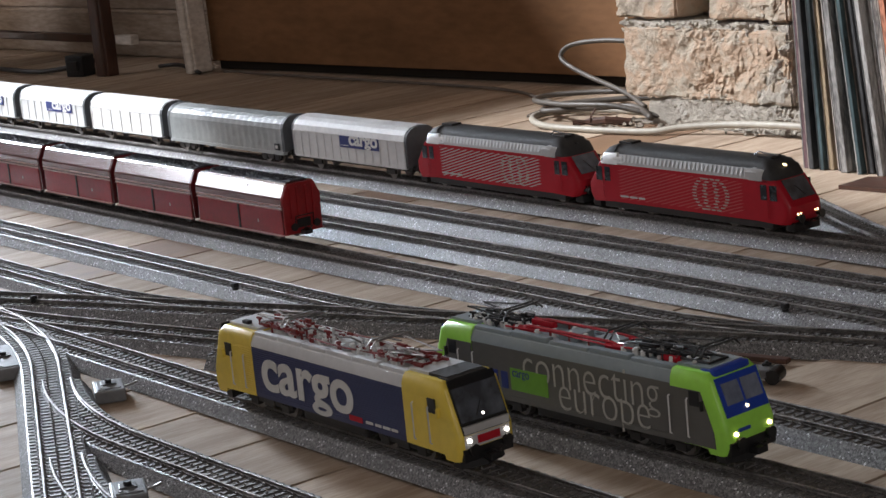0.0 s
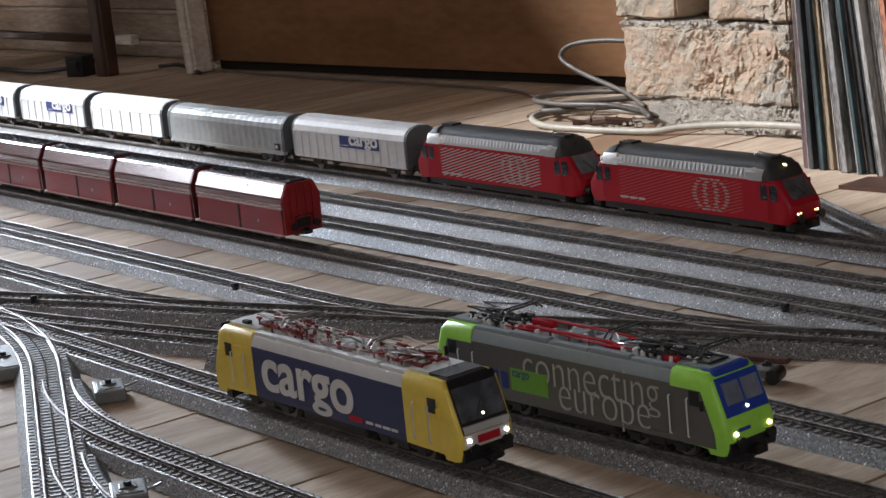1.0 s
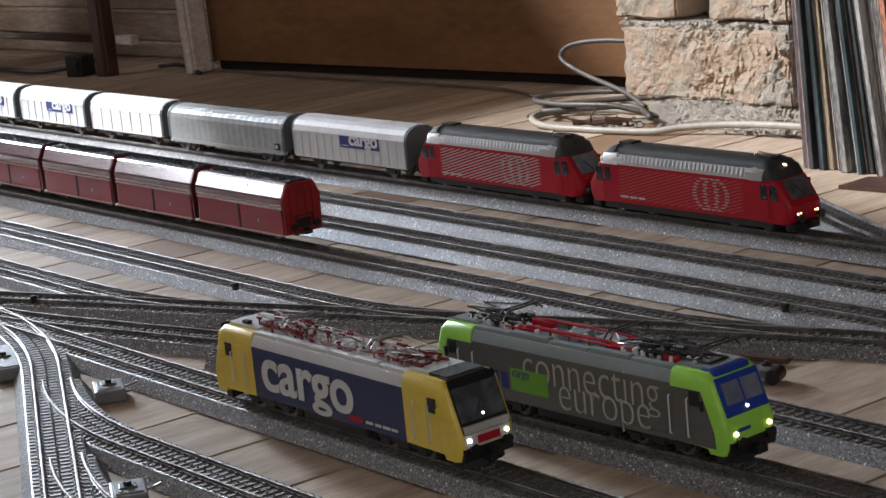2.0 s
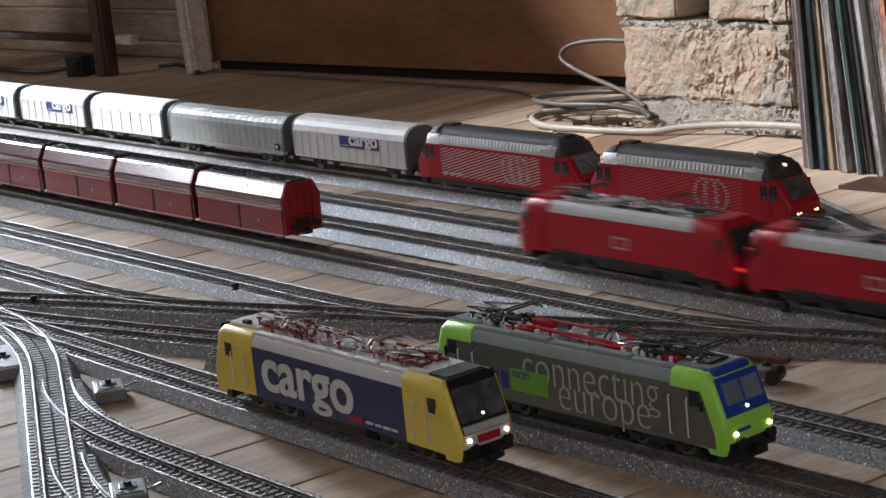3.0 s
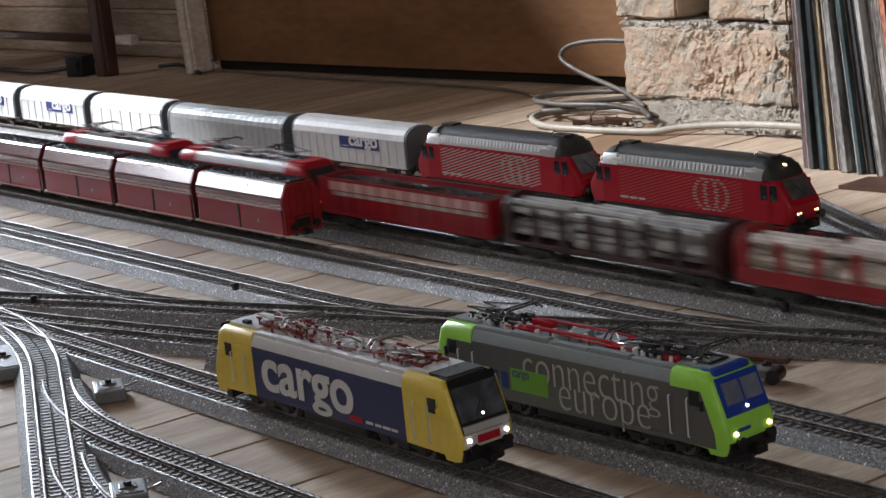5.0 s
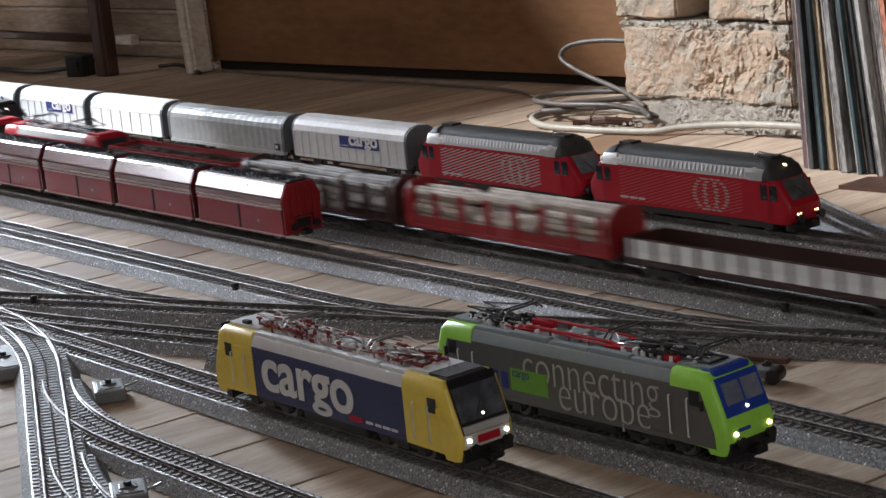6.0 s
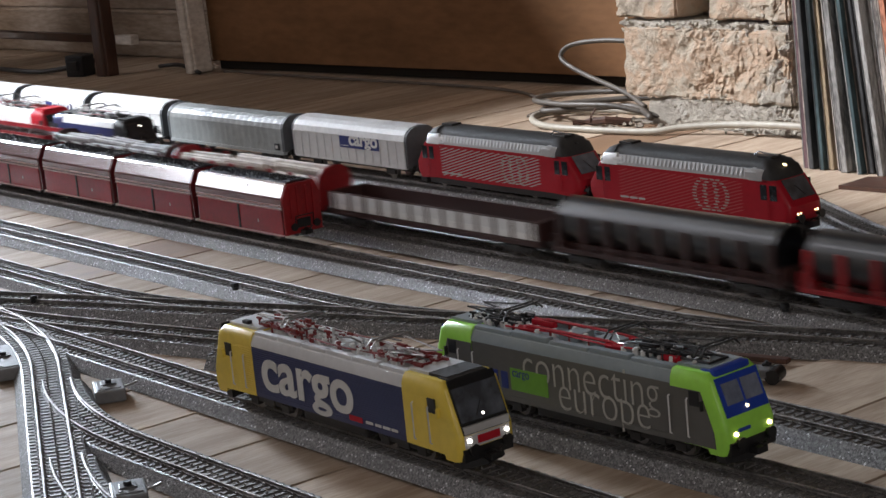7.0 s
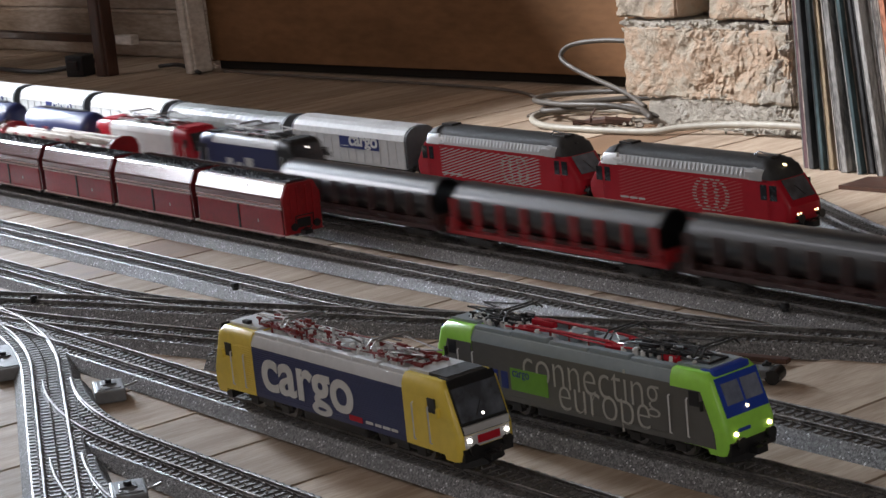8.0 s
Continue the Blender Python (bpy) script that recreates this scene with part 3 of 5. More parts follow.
def electric_loco(name, label, m, L, c, lamps=(True, False), pantos=(-0.055, 0.055), group=""):
    """A boxy four-axle electric locomotive. c names its colours."""
    t = thing(name, label, "locomotive", m, group)
    hx = L / 2 - 0.0032
    cl = c.get("cab_len", 0.036)
    a = hx - cl
    zb, zs, ze, zt = 0.0095, 0.0372, 0.0425, 0.0455
    # middle of the body with fine horizontal ribs
    one = [(0.0168, zb)]
    if c.get("ribs", True):
        k = zb + 0.002
        while k < zs - 0.001:
            one += [(0.0168, k), (0.01705, k + 0.0001), (0.01705, k + 0.0006), (0.0168, k + 0.0007)]
            k += 0.0012
    one.append((0.0168, zs))
    part("body", prism(bmesh.new(), [(-y, z) for y, z in one] + one[::-1], -a, a), c["side"], t)
    part("roof", prism(bmesh.new(), [(-0.0170, zs), (-0.0166, zs + 0.002), (-0.0150, ze), (-0.012, zt - 0.0010), (-0.0118, zt - 0.002), (0.0118, zt - 0.002), (0.012, zt - 0.0010), (0.0150, ze), (0.0166, zs + 0.002), (0.0170, zs)], -a, a), c["roof"], t, smooth=30)
    if "skirt" in c:
        part("sill", boxed(-a, a, -0.0172, 0.0172, zb - 0.0003, zb + 0.0025), c["skirt"], t)
    A, B = (hx, 0.0190), (hx - 0.0088, 0.0412)
    for f in (1, -1):
        # cab: flat sides, raked windscreen, drawn-in corners
        out = [(a, zb), (hx - 0.010, zb - 0.0005), (hx - 0.009, zb - 0.003), (hx - 0.002, zb - 0.003), (hx, 0.0105), A, B, (hx - 0.0125, zt - 0.001), (a, zt - 0.001)]
        out = [(x * f, z) for x, z in out]
        caps = rounded(0.0171, zs, 0.0115, zt, 0.0034)
        cab = part("cab", crosswise(bmesh.new(), out, caps), c["cab"] if f == 1 or "cab2" not in c else c["cab2"], t, smooth=32)
        part("cab_roof", prism(bmesh.new(), [(-0.0112, zt - 0.0012), (-0.0112, zt + 0.0004), (0.0112, zt + 0.0004), (0.0112, zt - 0.0012)], min(f * a, f * (hx - 0.0135)), max(f * a, f * (hx - 0.0135))), c.get("cab_roof", c["roof"]), cab)
        if "brow" in c and f == 1:
            x0, x1 = sorted((f * (hx - 0.0195), f * (hx - 0.0098)))
            part("brow", boxed(x0, x1, -0.0126, 0.0126, zt - 0.0052, zt + 0.0002, bev=0.0024), c["brow"], cab, c["brow_label"])
        Af, Bf = (A[0] * f, A[1]), (B[0] * f, B[1])
        part("front_panel", nose_plate(bmesh.new(), Af, Bf, -0.0142, 0.0142, c.get("front_from", 0.02), c.get("front_to", 1.03), 0.0002), c["front"], cab)
        if c.get("split"):
            for s in (-1, 1):
                part("windscreen", nose_plate(bmesh.new(), Af, Bf, min(0.0009 * s, 0.0118 * s), max(0.0009 * s, 0.0122 * s), 0.46, 0.90, 0.0007), c["glass"], cab)
        else:
            part("windscreen", nose_plate(bmesh.new(), Af, Bf, -0.0134, 0.0134, 0.26, 0.97, 0.0007), c["glass"], cab)
            part("wiper", tube(bmesh.new(), [(f * (hx - 0.0018), -0.004, 0.0270), (f * (hx - 0.0050), 0.002, 0.0345)], 0.0003), M_BLACK, cab)
        if "band" in c:
            part("lower_front", boxed(min(f * (hx - 0.002), f * (hx + 0.0003)), max(f * (hx - 0.002), f * (hx + 0.0003)), -0.0138, 0.0138, 0.0128, 0.0190, bev=0.0004), c["band"], cab)
            part("front_band", boxed(min(f * (hx - 0.002), f * (hx + 0.0005)), max(f * (hx - 0.002), f * (hx + 0.0005)), -0.0138, 0.0138, 0.0192, 0.0236, bev=0.0004), c["band"], cab)
            part("buffer_beam", boxed(min(f * (hx - 0.002), f * (hx + 0.0004)), max(f * (hx - 0.002), f * (hx + 0.0004)), -0.0150, 0.0150, zb - 0.0032, 0.0126, bev=0.0004), M_BLACK, cab)
            part("number_plate", boxed(min(f * (hx - 0.002), f * (hx + 0.0008)), max(f * (hx - 0.002), f * (hx + 0.0008)), -0.0062, 0.0072, 0.0142, 0.0180), M_RED, cab, "red plate with the number left blank")
        if "beam" in c:
            x0, x1 = sorted((f * (hx - 0.010), f * (hx + 0.0006)))
            part("buffer_beam", boxed(x0, x1, -0.0152, 0.0152, zb - 0.0034, 0.0128, bev=0.0006), M_BLACK, cab)
        lit = lamps[0] if f == 1 else lamps[1]
        lm = c.get("lamp", M_LAMP) if lit else M_GLASS
        for s in (-1, 1):
            disc_on(cab, "headlamp", f * (hx + 0.0002), 0.0114 * s, 0.0166, 0.00125, lm, f)
        disc_on(cab, "top_lamp", f * (hx - 0.0028 - 0.4 * (c.get("top_z", 0.0272) - 0.0272)), 0.0, c.get("top_z", 0.0272), 0.0009 if "top_z" not in c else 0.0012, lm, f)
        # cab doors with grab rails
        for s in (-1, 1):
            y0 = 0.0171 * s
            g0, g1, wx = c.get("rails_at", (0.008, 0.0205, 0.0232))
            dx = f * (a + (g0 + g1) / 2)
            if "panel" in c:
                e = [(a, zb), (hx - 0.0072, zb), (hx - 0.0078, 0.017), (hx - 0.0150, zs - 0.0012), (a, zs - 0.0012)]
                bm = bmesh.new()
                lo, hi = ([bm.verts.new((f * x, y0 + d * s, z)) for x, z in e] for d in (-0.001, 0.0002))
                bm.faces.new(hi)
                for i in range(5):
                    bm.faces.new((lo[i], lo[(i + 1) % 5], hi[(i + 1) % 5], hi[i]))
                part("side_panel", bm, c["panel"], cab, "dark grey side panel of the cab")
            part("door", boxed(dx - 0.0042, dx + 0.0042, min(y0, y0 + 0.0003 * s), max(y0, y0 + 0.0003 * s), zb + 0.001, zs - 0.002, bev=0.0001), c.get("door", c["cab"]), cab)
            part("door_window", boxed(f * (a + wx) - 0.0030, f * (a + wx) + 0.0030, min(y0, y0 + 0.0006 * s), max(y0, y0 + 0.0006 * s), 0.0285, 0.0358, bev=0.0001), M_BLACK, cab)
            for g in (-(g1 - g0) / 2, (g1 - g0) / 2):
                part("grab_rail", tube(bmesh.new(), [(dx + g, y0, 0.0125), (dx + g, y0 + 0.001 * s, 0.0130), (dx + g, y0 + 0.001 * s, 0.0310), (dx + g, y0, 0.0315)], 0.00045), c.get("rails", M_WHITE), cab)
            part("mirror", boxed(f * (a + wx + 0.005) - 0.0006, f * (a + wx + 0.005) + 0.0006, min(y0, y0 + 0.0018 * s), max(y0, y0 + 0.0018 * s), 0.0270, 0.0318, bev=0.0003), c.get("mirror", c["cab"]), cab)
        part("plough", crosswise(bmesh.new(), [(f * (hx - 0.008), 0.002), (f * (hx - 0.001), 0.0018), (f * (hx - 0.002), 0.0062), (f * (hx - 0.008), 0.0068)], [(-0.0135, 1, 0.004), (0, 1, 0), (0.0135, 1, 0.004)]), M_BLACK, t)
        buffers(t, L / 2, f)
        bogie(t, f * L * 0.265, 0.030)
    bm = boxed(-0.028, 0.028, -0.0135, 0.0135, 0.003, zb, bev=0.0012)
    part("transformer_tank", bm, M_UNDER, t)
    # roof gear
    for i, px in enumerate(pantos):
        pantograph(t, px, zt - 0.0022, c.get("panto", M_REDDARK), 1 if i % 2 else -1, c.get("arm", M_STEEL))
    rng = random.Random(len(label))
    bm = bmesh.new()
    x = -a + 0.012
    while x < a - 0.012:
        s = rng.choice((-1, 1))
        y0 = rng.uniform(0.002, 0.009) * s
        for k in range(3):
            cyl(bm, (x, y0, zt - 0.002 + k * 0.0014), (x, y0, zt - 0.0009 + k * 0.0014), 0.0017, 0.0011, n=8)
        x += rng.uniform(0.0035, 0.0075)
    tagged(part("roof_insulation", bm, M_WHITE, t), kind="stuff")
    bm = bmesh.new()
    for s in (-1, 1):
        pts = [(-a + 0.02 + 0.013 * i, 0.0085 * s + rng.uniform(-0.0012, 0.0012), zt + 0.0006 + rng.uniform(0, 0.0010)) for i in range(int((2 * a - 0.03) / 0.013))]
        tube(bm, pts, 0.0005)
    tagged(part("roof_cable", bm, c.get("cable", M_REDDARK), t), kind="stuff")
    for x0, w in c.get("blocks", ((-0.014, 0.012), (0.008, 0.016), (0.03, 0.008))):
        part("roof_box", boxed(x0, x0 + w, -0.0075, 0.0065, zt - 0.002, zt + 0.0016, bev=0.0006), c.get("boxes", M_SILVER), t)
    return t, a, hx


def roof_panels(t, a, material, n, lift, seed):
    """Raised covers along both edges of a locomotive roof, each a little higher or lower than the next."""
    rng = random.Random(seed)
    step = 2 * a / n
    for i in range(n):
        up = rng.uniform(0.0, lift)
        for s in (-1, 1):
            y0, y1 = sorted((0.0098 * s, 0.0143 * s))
            part("roof_cover", boxed(-a + step * i + 0.0004, -a + step * (i + 1) - 0.0004, y0, y1, 0.0415, 0.0448 + up, bev=0.0010), material, t)


def roof_gear(t, x0, x1, n, seed, rod, frame_mat):
    """The crowd of rods, springs, links and small insulators round a folded current collector."""
    rng = random.Random(seed)
    for name, material, kind in (("roof_rigging", rod, 0), ("roof_framework", frame_mat, 1), ("roof_insulation", M_WHITE, 2)):
        bm = bmesh.new()
        for _ in range((n // 2, n, 3 * n // 2)[kind]):
            x, y, z = rng.uniform(x0, x1), rng.uniform(-0.0085, 0.0085), rng.uniform(0.0450, 0.0495)
            if kind == 0:
                tube(bm, [(x, y, z), (x + rng.uniform(-0.004, 0.004), y + rng.uniform(-0.004, 0.004), z + rng.uniform(0.0005, 0.0030)), (x + rng.uniform(-0.008, 0.008), y + rng.uniform(-0.004, 0.004), z + rng.uniform(-0.001, 0.0030))], 0.00034, 5)
            elif kind == 1:
                w = rng.uniform(0.0015, 0.0045)
                box(bm, x - w, x + w, y - 0.0006, y + 0.0006, z - 0.0006, z + 0.0006, bev=0.0002)
                cyl(bm, (x, y, 0.0432), (x, y, z), 0.0006, n=6)
            else:
                for k in range(3):
                    cyl(bm, (x, y, 0.0434 + k * 0.0013), (x, y, 0.0444 + k * 0.0013), 0.0014, 0.0009, n=8)
        tagged(part(name, bm, material, t), kind="stuff")


# yellow and dark blue locomotive with the big word
yellow = dict(side=M_BLUE, cab=M_YELLOW, roof=M_SILVER, front=M_BLACK, glass=M_SCREEN, band=M_LTROOF, cab_len=0.042, front_to=1.15, cab_roof=M_SILVER, blocks=((-0.004, 0.010),), brow=M_DKROOF, brow_label="dark grey roof edge over the windscreen", arm=M_BRIGHTSTEEL, rails=M_LTROOF)
t, a, hx = electric_loco("cargo_locomotive", "yellow and dark blue electric locomotive with lit headlamps", pose(-0.8390, 0.5665, RT), 0.225, yellow, pantos=(-0.056, 0.054))
roof_panels(t, a, M_SILVER, 6, 0.0010, 3)
roof_gear(t, -0.076, -0.036, 14, 5, M_BRIGHTSTEEL, M_REDDARK)
roof_gear(t, -0.034, 0.034, 14, 6, M_BRIGHTSTEEL, M_REDDARK)
roof_gear(t, 0.036, 0.074, 14, 7, M_BRIGHTSTEEL, M_REDDARK)
bm = bmesh.new()
for i in range(19):
    box(bm, -a - 0.015, -a - 0.001, -0.01745, -0.0170, 0.0120 + 0.0013 * i, 0.0126 + 0.0013 * i)
tagged(part("side_ribs", bm, M_YELLOW, t), kind="stuff")
letters("cargo", (0.0835, 0.0225), 0.0002, M_WHITE, t, on_side(-0.0172, -0.0172, 0.0211), 0.0005, "big_lettering")
for i, (x0, w) in enumerate(((0.038, 0.006), (0.046, 0.005), (0.0525, 0.006), (0.0595, 0.005))):
    part("number_bar", boxed(x0 - 0.004, x0 + w - 0.004, -0.0174, -0.0171, 0.0128, 0.0142), M_WHITE, t, "small print bar")
rng = random.Random(41)
for x0 in (-0.066, -0.058, -0.047, -0.040, 0.038, 0.046, 0.058, 0.067):
    for y0 in (-0.0085, 0.0065):
        h = rng.uniform(0.0008, 0.0030)
        part("insulator_frame", boxed(x0, x0 + rng.uniform(0.003, 0.008), y0, y0 + 0.0016, 0.0446 + h, 0.0462 + h, bev=0.0003), M_REDDARK, t, "dark red insulator frame")
for i in range(16):
    x0, y0, h = -0.036 + 0.0046 * i + rng.uniform(-0.001, 0.001), rng.uniform(-0.009, 0.004), rng.uniform(0.0005, 0.0034)
    part("roof_insulator", cyl(cyl(bmesh.new(), (x0, y0, 0.0435), (x0, y0, 0.0450 + h), 0.0013, 0.0009, n=8), (x0, y0, 0.0450 + h), (x0, y0, 0.0458 + h), 0.0017, 0.0013, n=8), M_WHITE if i % 3 else M_REDDARK, t)
for x0, x1, y0, z0, z1 in ((-0.070, -0.044, -0.0075, 0.0482, 0.0502), (-0.034, -0.018, -0.004, 0.0490, 0.0478), (0.000, 0.018, -0.006, 0.0500, 0.0480), (0.012, 0.036, 0.004, 0.0478, 0.0500), (0.042, 0.072, -0.007, 0.0500, 0.0484)):
    part("roof_conductor", tube(bmesh.new(), [(x0, y0, z0), ((x0 + x1) / 2, y0 + 0.002, max(z0, z1) + 0.0006), (x1, y0 + 0.004, z1)], 0.0005), M_STEEL, t)
part("roof_front", boxed(0.0830, 0.0968, -0.0114, 0.0110, 0.0440, 0.04599), M_DKROOF, t, "dark grey front of the roof")
part("roof_horn", boxed(-0.085, -0.079, -0.010, -0.007, 0.0455, 0.0478, bev=0.0006), M_BLACK, t)
part("emblem", boxed(0.020, 0.031, -0.0174, -0.0171, 0.0122, 0.0150), M_RED, t, "small red emblem")

# green and grey locomotive
green = dict(side=M_GREY, cab=M_LIME, roof=M_BLUEROOF, front=M_BRIGHTBLUE, glass=M_GLASSBLUE, cab_len=0.034, cab_roof=M_BLUEROOF, split=True, ribs=False, lamp=M_LAMPWARM, panto=M_BLACK, arm=M_DKROOF, cable=M_RED, boxes=M_BLUEROOF, skirt=M_GREY, front_from=0.24, mirror=M_BLACK, brow=M_BRIGHTBLUE, brow_label="bright blue roof edge over the windscreen", beam=True, door=M_GREY, panel=M_GREY, rails_at=(-0.001, 0.0105, 0.0150))
t, a, hx = electric_loco("freight_locomotive", "lime green and dark grey electric locomotive with lit headlamps", pose(-0.7385, 0.6425, RT, 0, 0, 1.87), 0.217, green, pantos=(-0.066, 0.044, 0.070))
roof_panels(t, a, M_BLUEROOF, 5, 0.0012, 8)
roof_gear(t, -0.082, -0.048, 22, 11, M_STEEL, M_BLACK)
roof_gear(t, 0.030, 0.082, 26, 12, M_STEEL, M_BLACK)
for x0, x1 in ((-0.047, -0.030), (0.020, 0.032), (0.058, 0.069)):
    part("insulator_frame", boxed(x0, x1, -0.0085, -0.0055, 0.0440, 0.0472, bev=0.0008), M_RED, t, "red insulator frame")
    part("insulator_frame", boxed(x0, x1, 0.0045, 0.0075, 0.0440, 0.0472, bev=0.0008), M_RED, t, "red insulator frame")
for y0 in (-0.0072, 0.0062):
    part("busbar", tube(bmesh.new(), [(-0.040, y0, 0.0470), (-0.036, y0, 0.0478), (0.024, y0, 0.0478), (0.028, y0, 0.0470)], 0.0008), M_RED, t, "long red roof bar")
    for i in range(5):
        part("busbar_foot", cyl(bmesh.new(), (-0.034 + 0.014 * i, y0, 0.0430), (-0.034 + 0.014 * i, y0, 0.0474), 0.0008, 0.0006, n=8), M_REDDARK, t)
letters("connecting", (0.0955, 0.0208), 0.0001, M_LETTER, t, on_side(0.0157, -0.0170, 0.0287), -0.0003)
letters("europe", (0.063, 0.0162), 0.0002, M_LETTER, t, on_side(0.0250, -0.0170, 0.0153), -0.0003)
part("green_patch", boxed(-0.042, -0.0145, -0.0172, -0.0168, 0.0155, 0.0272), M_PATCH, t, "lime green rectangle on the grey side")
letters("cargo", (0.0125, 0.0042), 0.0001, M_NAVY, t, on_side(-0.034, -0.0173, 0.0240), 0.0, "small_lettering")
part("number_bar", boxed(hx - 0.001, hx + 0.0006, -0.0095, -0.0015, 0.0170, 0.0186), M_BRIGHTBLUE, t, "dark bar in place of the number")
for x0 in (-0.057, -0.0495):
    part("emblem", boxed(x0, x0 + 0.005, -0.0172, -0.0168, 0.0155, 0.0245, bev=0.0001), M_NAVY, t, "dark blue emblem bar")


def swiss_loco(label, m, lamps, stripes):
    """A round-nosed red locomotive with a dark roof and a light ribbed band under it."""
    L = 0.214
    t = thing("red_locomotive", label, "locomotive", m, "red locomotives of the standing train")
    hx = L / 2 - 0.004
    zb, zs = 0.0085, 0.0372
    caps = rounded(0.0170, zs, 0.0060, 0.0510, 0.006, 8)
    a = hx - 0.030
    part("body", boxed(-a, a, -0.0170, 0.0170, zb, zs), M_RED, t)
    part("roof", prism(bmesh.new(), [(-0.0138, zs + 0.005), (-0.0135, 0.0455), (-0.0105, 0.0488), (-0.006, 0.0505), (0.006, 0.0505), (0.0105, 0.0488), (0.0135, 0.0455), (0.0138, zs + 0.005)], -a, a), M_DKROOF, t, smooth=40)
    # light band with upright grille ribs, sloping in
    bm = prism(bmesh.new(), [(-0.0172, zs), (-0.0168, zs + 0.0015), (-0.0145, zs + 0.0072), (0.0145, zs + 0.0072), (0.0168, zs + 0.0015), (0.0172, zs)], -a, a)
    part("roof_band", bm, M_LTROOF, t)
    bm = bmesh.new()
    x = -a + 0.008
    while x < a - 0.014:
        for s in (-1, 1):
            y0, y1 = 0.0169 * s, 0.0150 * s
            vs = [bm.verts.new(v) for v in ((x, y0, zs + 0.0021), (x + 0.0022, y0, zs + 0.0021), (x + 0.0022, y1, zs + 0.0068), (x, y1, zs + 0.0068))]
            up = [bm.verts.new(v.co + Vector((0.0002, 0.0006 * s, 0.0004))) for v in vs]
            bm.faces.new(up)
            for i in range(4):
                bm.faces.new((vs[i], vs[(i + 1) % 4], up[(i + 1) % 4], up[i]))
        x += 0.0042
    part("grille", bm, M_SILVER, t, "row of grey ventilation grilles")
    part("underskirt", boxed(-a - 0.012, a + 0.012, -0.0160, 0.0160, 0.0035, zb, bev=0.0006), M_UNDER, t)
    for f in (1, -1):
        A, B = (hx, 0.0205), (hx - 0.0135, 0.0375)
        low = [(a, zb), (hx - 0.004, zb - 0.001), (hx - 0.001, 0.0115), (hx, 0.0135), A, B, (hx - 0.0145, zs + 0.0004), (a, zs + 0.0004)]
        cab = part("cab", crosswise(bmesh.new(), [(x * f, z) for x, z in low], [(y, 1, i * 1.1) for y, z, i in caps]), M_RED, t, smooth=32)
        top = [(a, zs - 0.001), (hx - 0.0135, zs - 0.001), (hx - 0.0148, zs + 0.0028), (hx - 0.0185, 0.0448), (hx - 0.023, 0.0486), (hx - 0.028, 0.0508), (a, 0.0510)]
        part("cab_roof", crosswise(bmesh.new(), [(x * f, z) for x, z in top], caps), M_DKROOF, cab, smooth=40)
        # light grey roof edges; white at the rear paints in the window's glint
        part("roof_corner", boxed(min(f * a, f * (a - 0.012)), max(f * a, f * (a - 0.012)), -0.0171, 0.0171, zs + 0.0002, zs + 0.0060, bev=0.0012), M_ALUWHITE if f < 0 else M_LTROOF, cab)
        tip = hx - 0.0138 if f < 0 else a + 0.009
        edge = [(a - 0.004, zs - 0.0004), (tip, zs - 0.0004), (tip - (0.0045 if f < 0 else 0.001), 0.0446), (a - 0.004, 0.0454)]
        part("roof_shoulder", crosswise(bmesh.new(), [(x * f, z) for x, z in edge], rounded(0.01735, zs, 0.0064, 0.0516, 0.006, 8)), M_ALUWHITE if f < 0 else M_LTROOF, cab, "pale shoulder of the cab roof, whitened at the rear as window glint", smooth=32)
        Af, Bf = (A[0] * f, A[1]), (B[0] * f, B[1])
        part("windscreen", nose_plate(bmesh.new(), Af, Bf, -0.0112, 0.0112, 0.22, 0.97, 0.0002), M_SCREEN, cab)
        part("wiper", tube(bmesh.new(), [(f * (hx - 0.0035), 0.002, 0.0265), (f * (hx - 0.009), -0.003, 0.0335)], 0.0003), M_BLACK, cab)
        lm = M_LAMPWARM if (lamps and f == 1) else M_GLASS
        for s in (-1, 1):
            disc_on(cab, "headlamp", f * (hx - 0.0012), 0.0098 * s, 0.0148, 0.0010, lm, f)
            disc_on(cab, "marker_lamp", f * (hx - 0.0008), 0.0072 * s, 0.0148, 0.0007, lm, f)
        disc_on(cab, "top_lamp", f * (hx - 0.0195), 0.0, 0.0458, 0.0009, lm, f, 0.0018)
        for s in (-1, 1):
            y0 = 0.0170 * s
            for dx, w in ((a + 0.0030, 0.0058), (a + 0.0115, 0.0066)):
                part("cab_window", boxed(min(f * dx, f * (dx + w)), max(f * dx, f * (dx + w)), min(y0, y0 + 0.0004 * s), max(y0, y0 + 0.0004 * s), 0.0238, 0.0345, bev=0.0001), M_GLASS, cab)
            part("grab_rail", tube(bmesh.new(), [(f * (a + 0.0102), y0, 0.011), (f * (a + 0.0102), y0 + 0.001 * s, 0.0118), (f * (a + 0.0102), y0 + 0.001 * s, 0.024), (f * (a + 0.0102), y0, 0.0248)], 0.0004), M_RED, cab)
        buffers(t, L / 2, f)
        part("plough", boxed(min(f * (hx - 0.010), f * (hx - 0.001)), max(f * (hx - 0.010), f * (hx - 0.001)), -0.0130, 0.0130, 0.002, zb, bev=0.0015), M_BLACK, t)
        bogie(t, f * 0.058, 0.032)
    # striped lettering fields made of thin bars
    bm = bmesh.new()
    rng = random.Random(4)
    n = 11
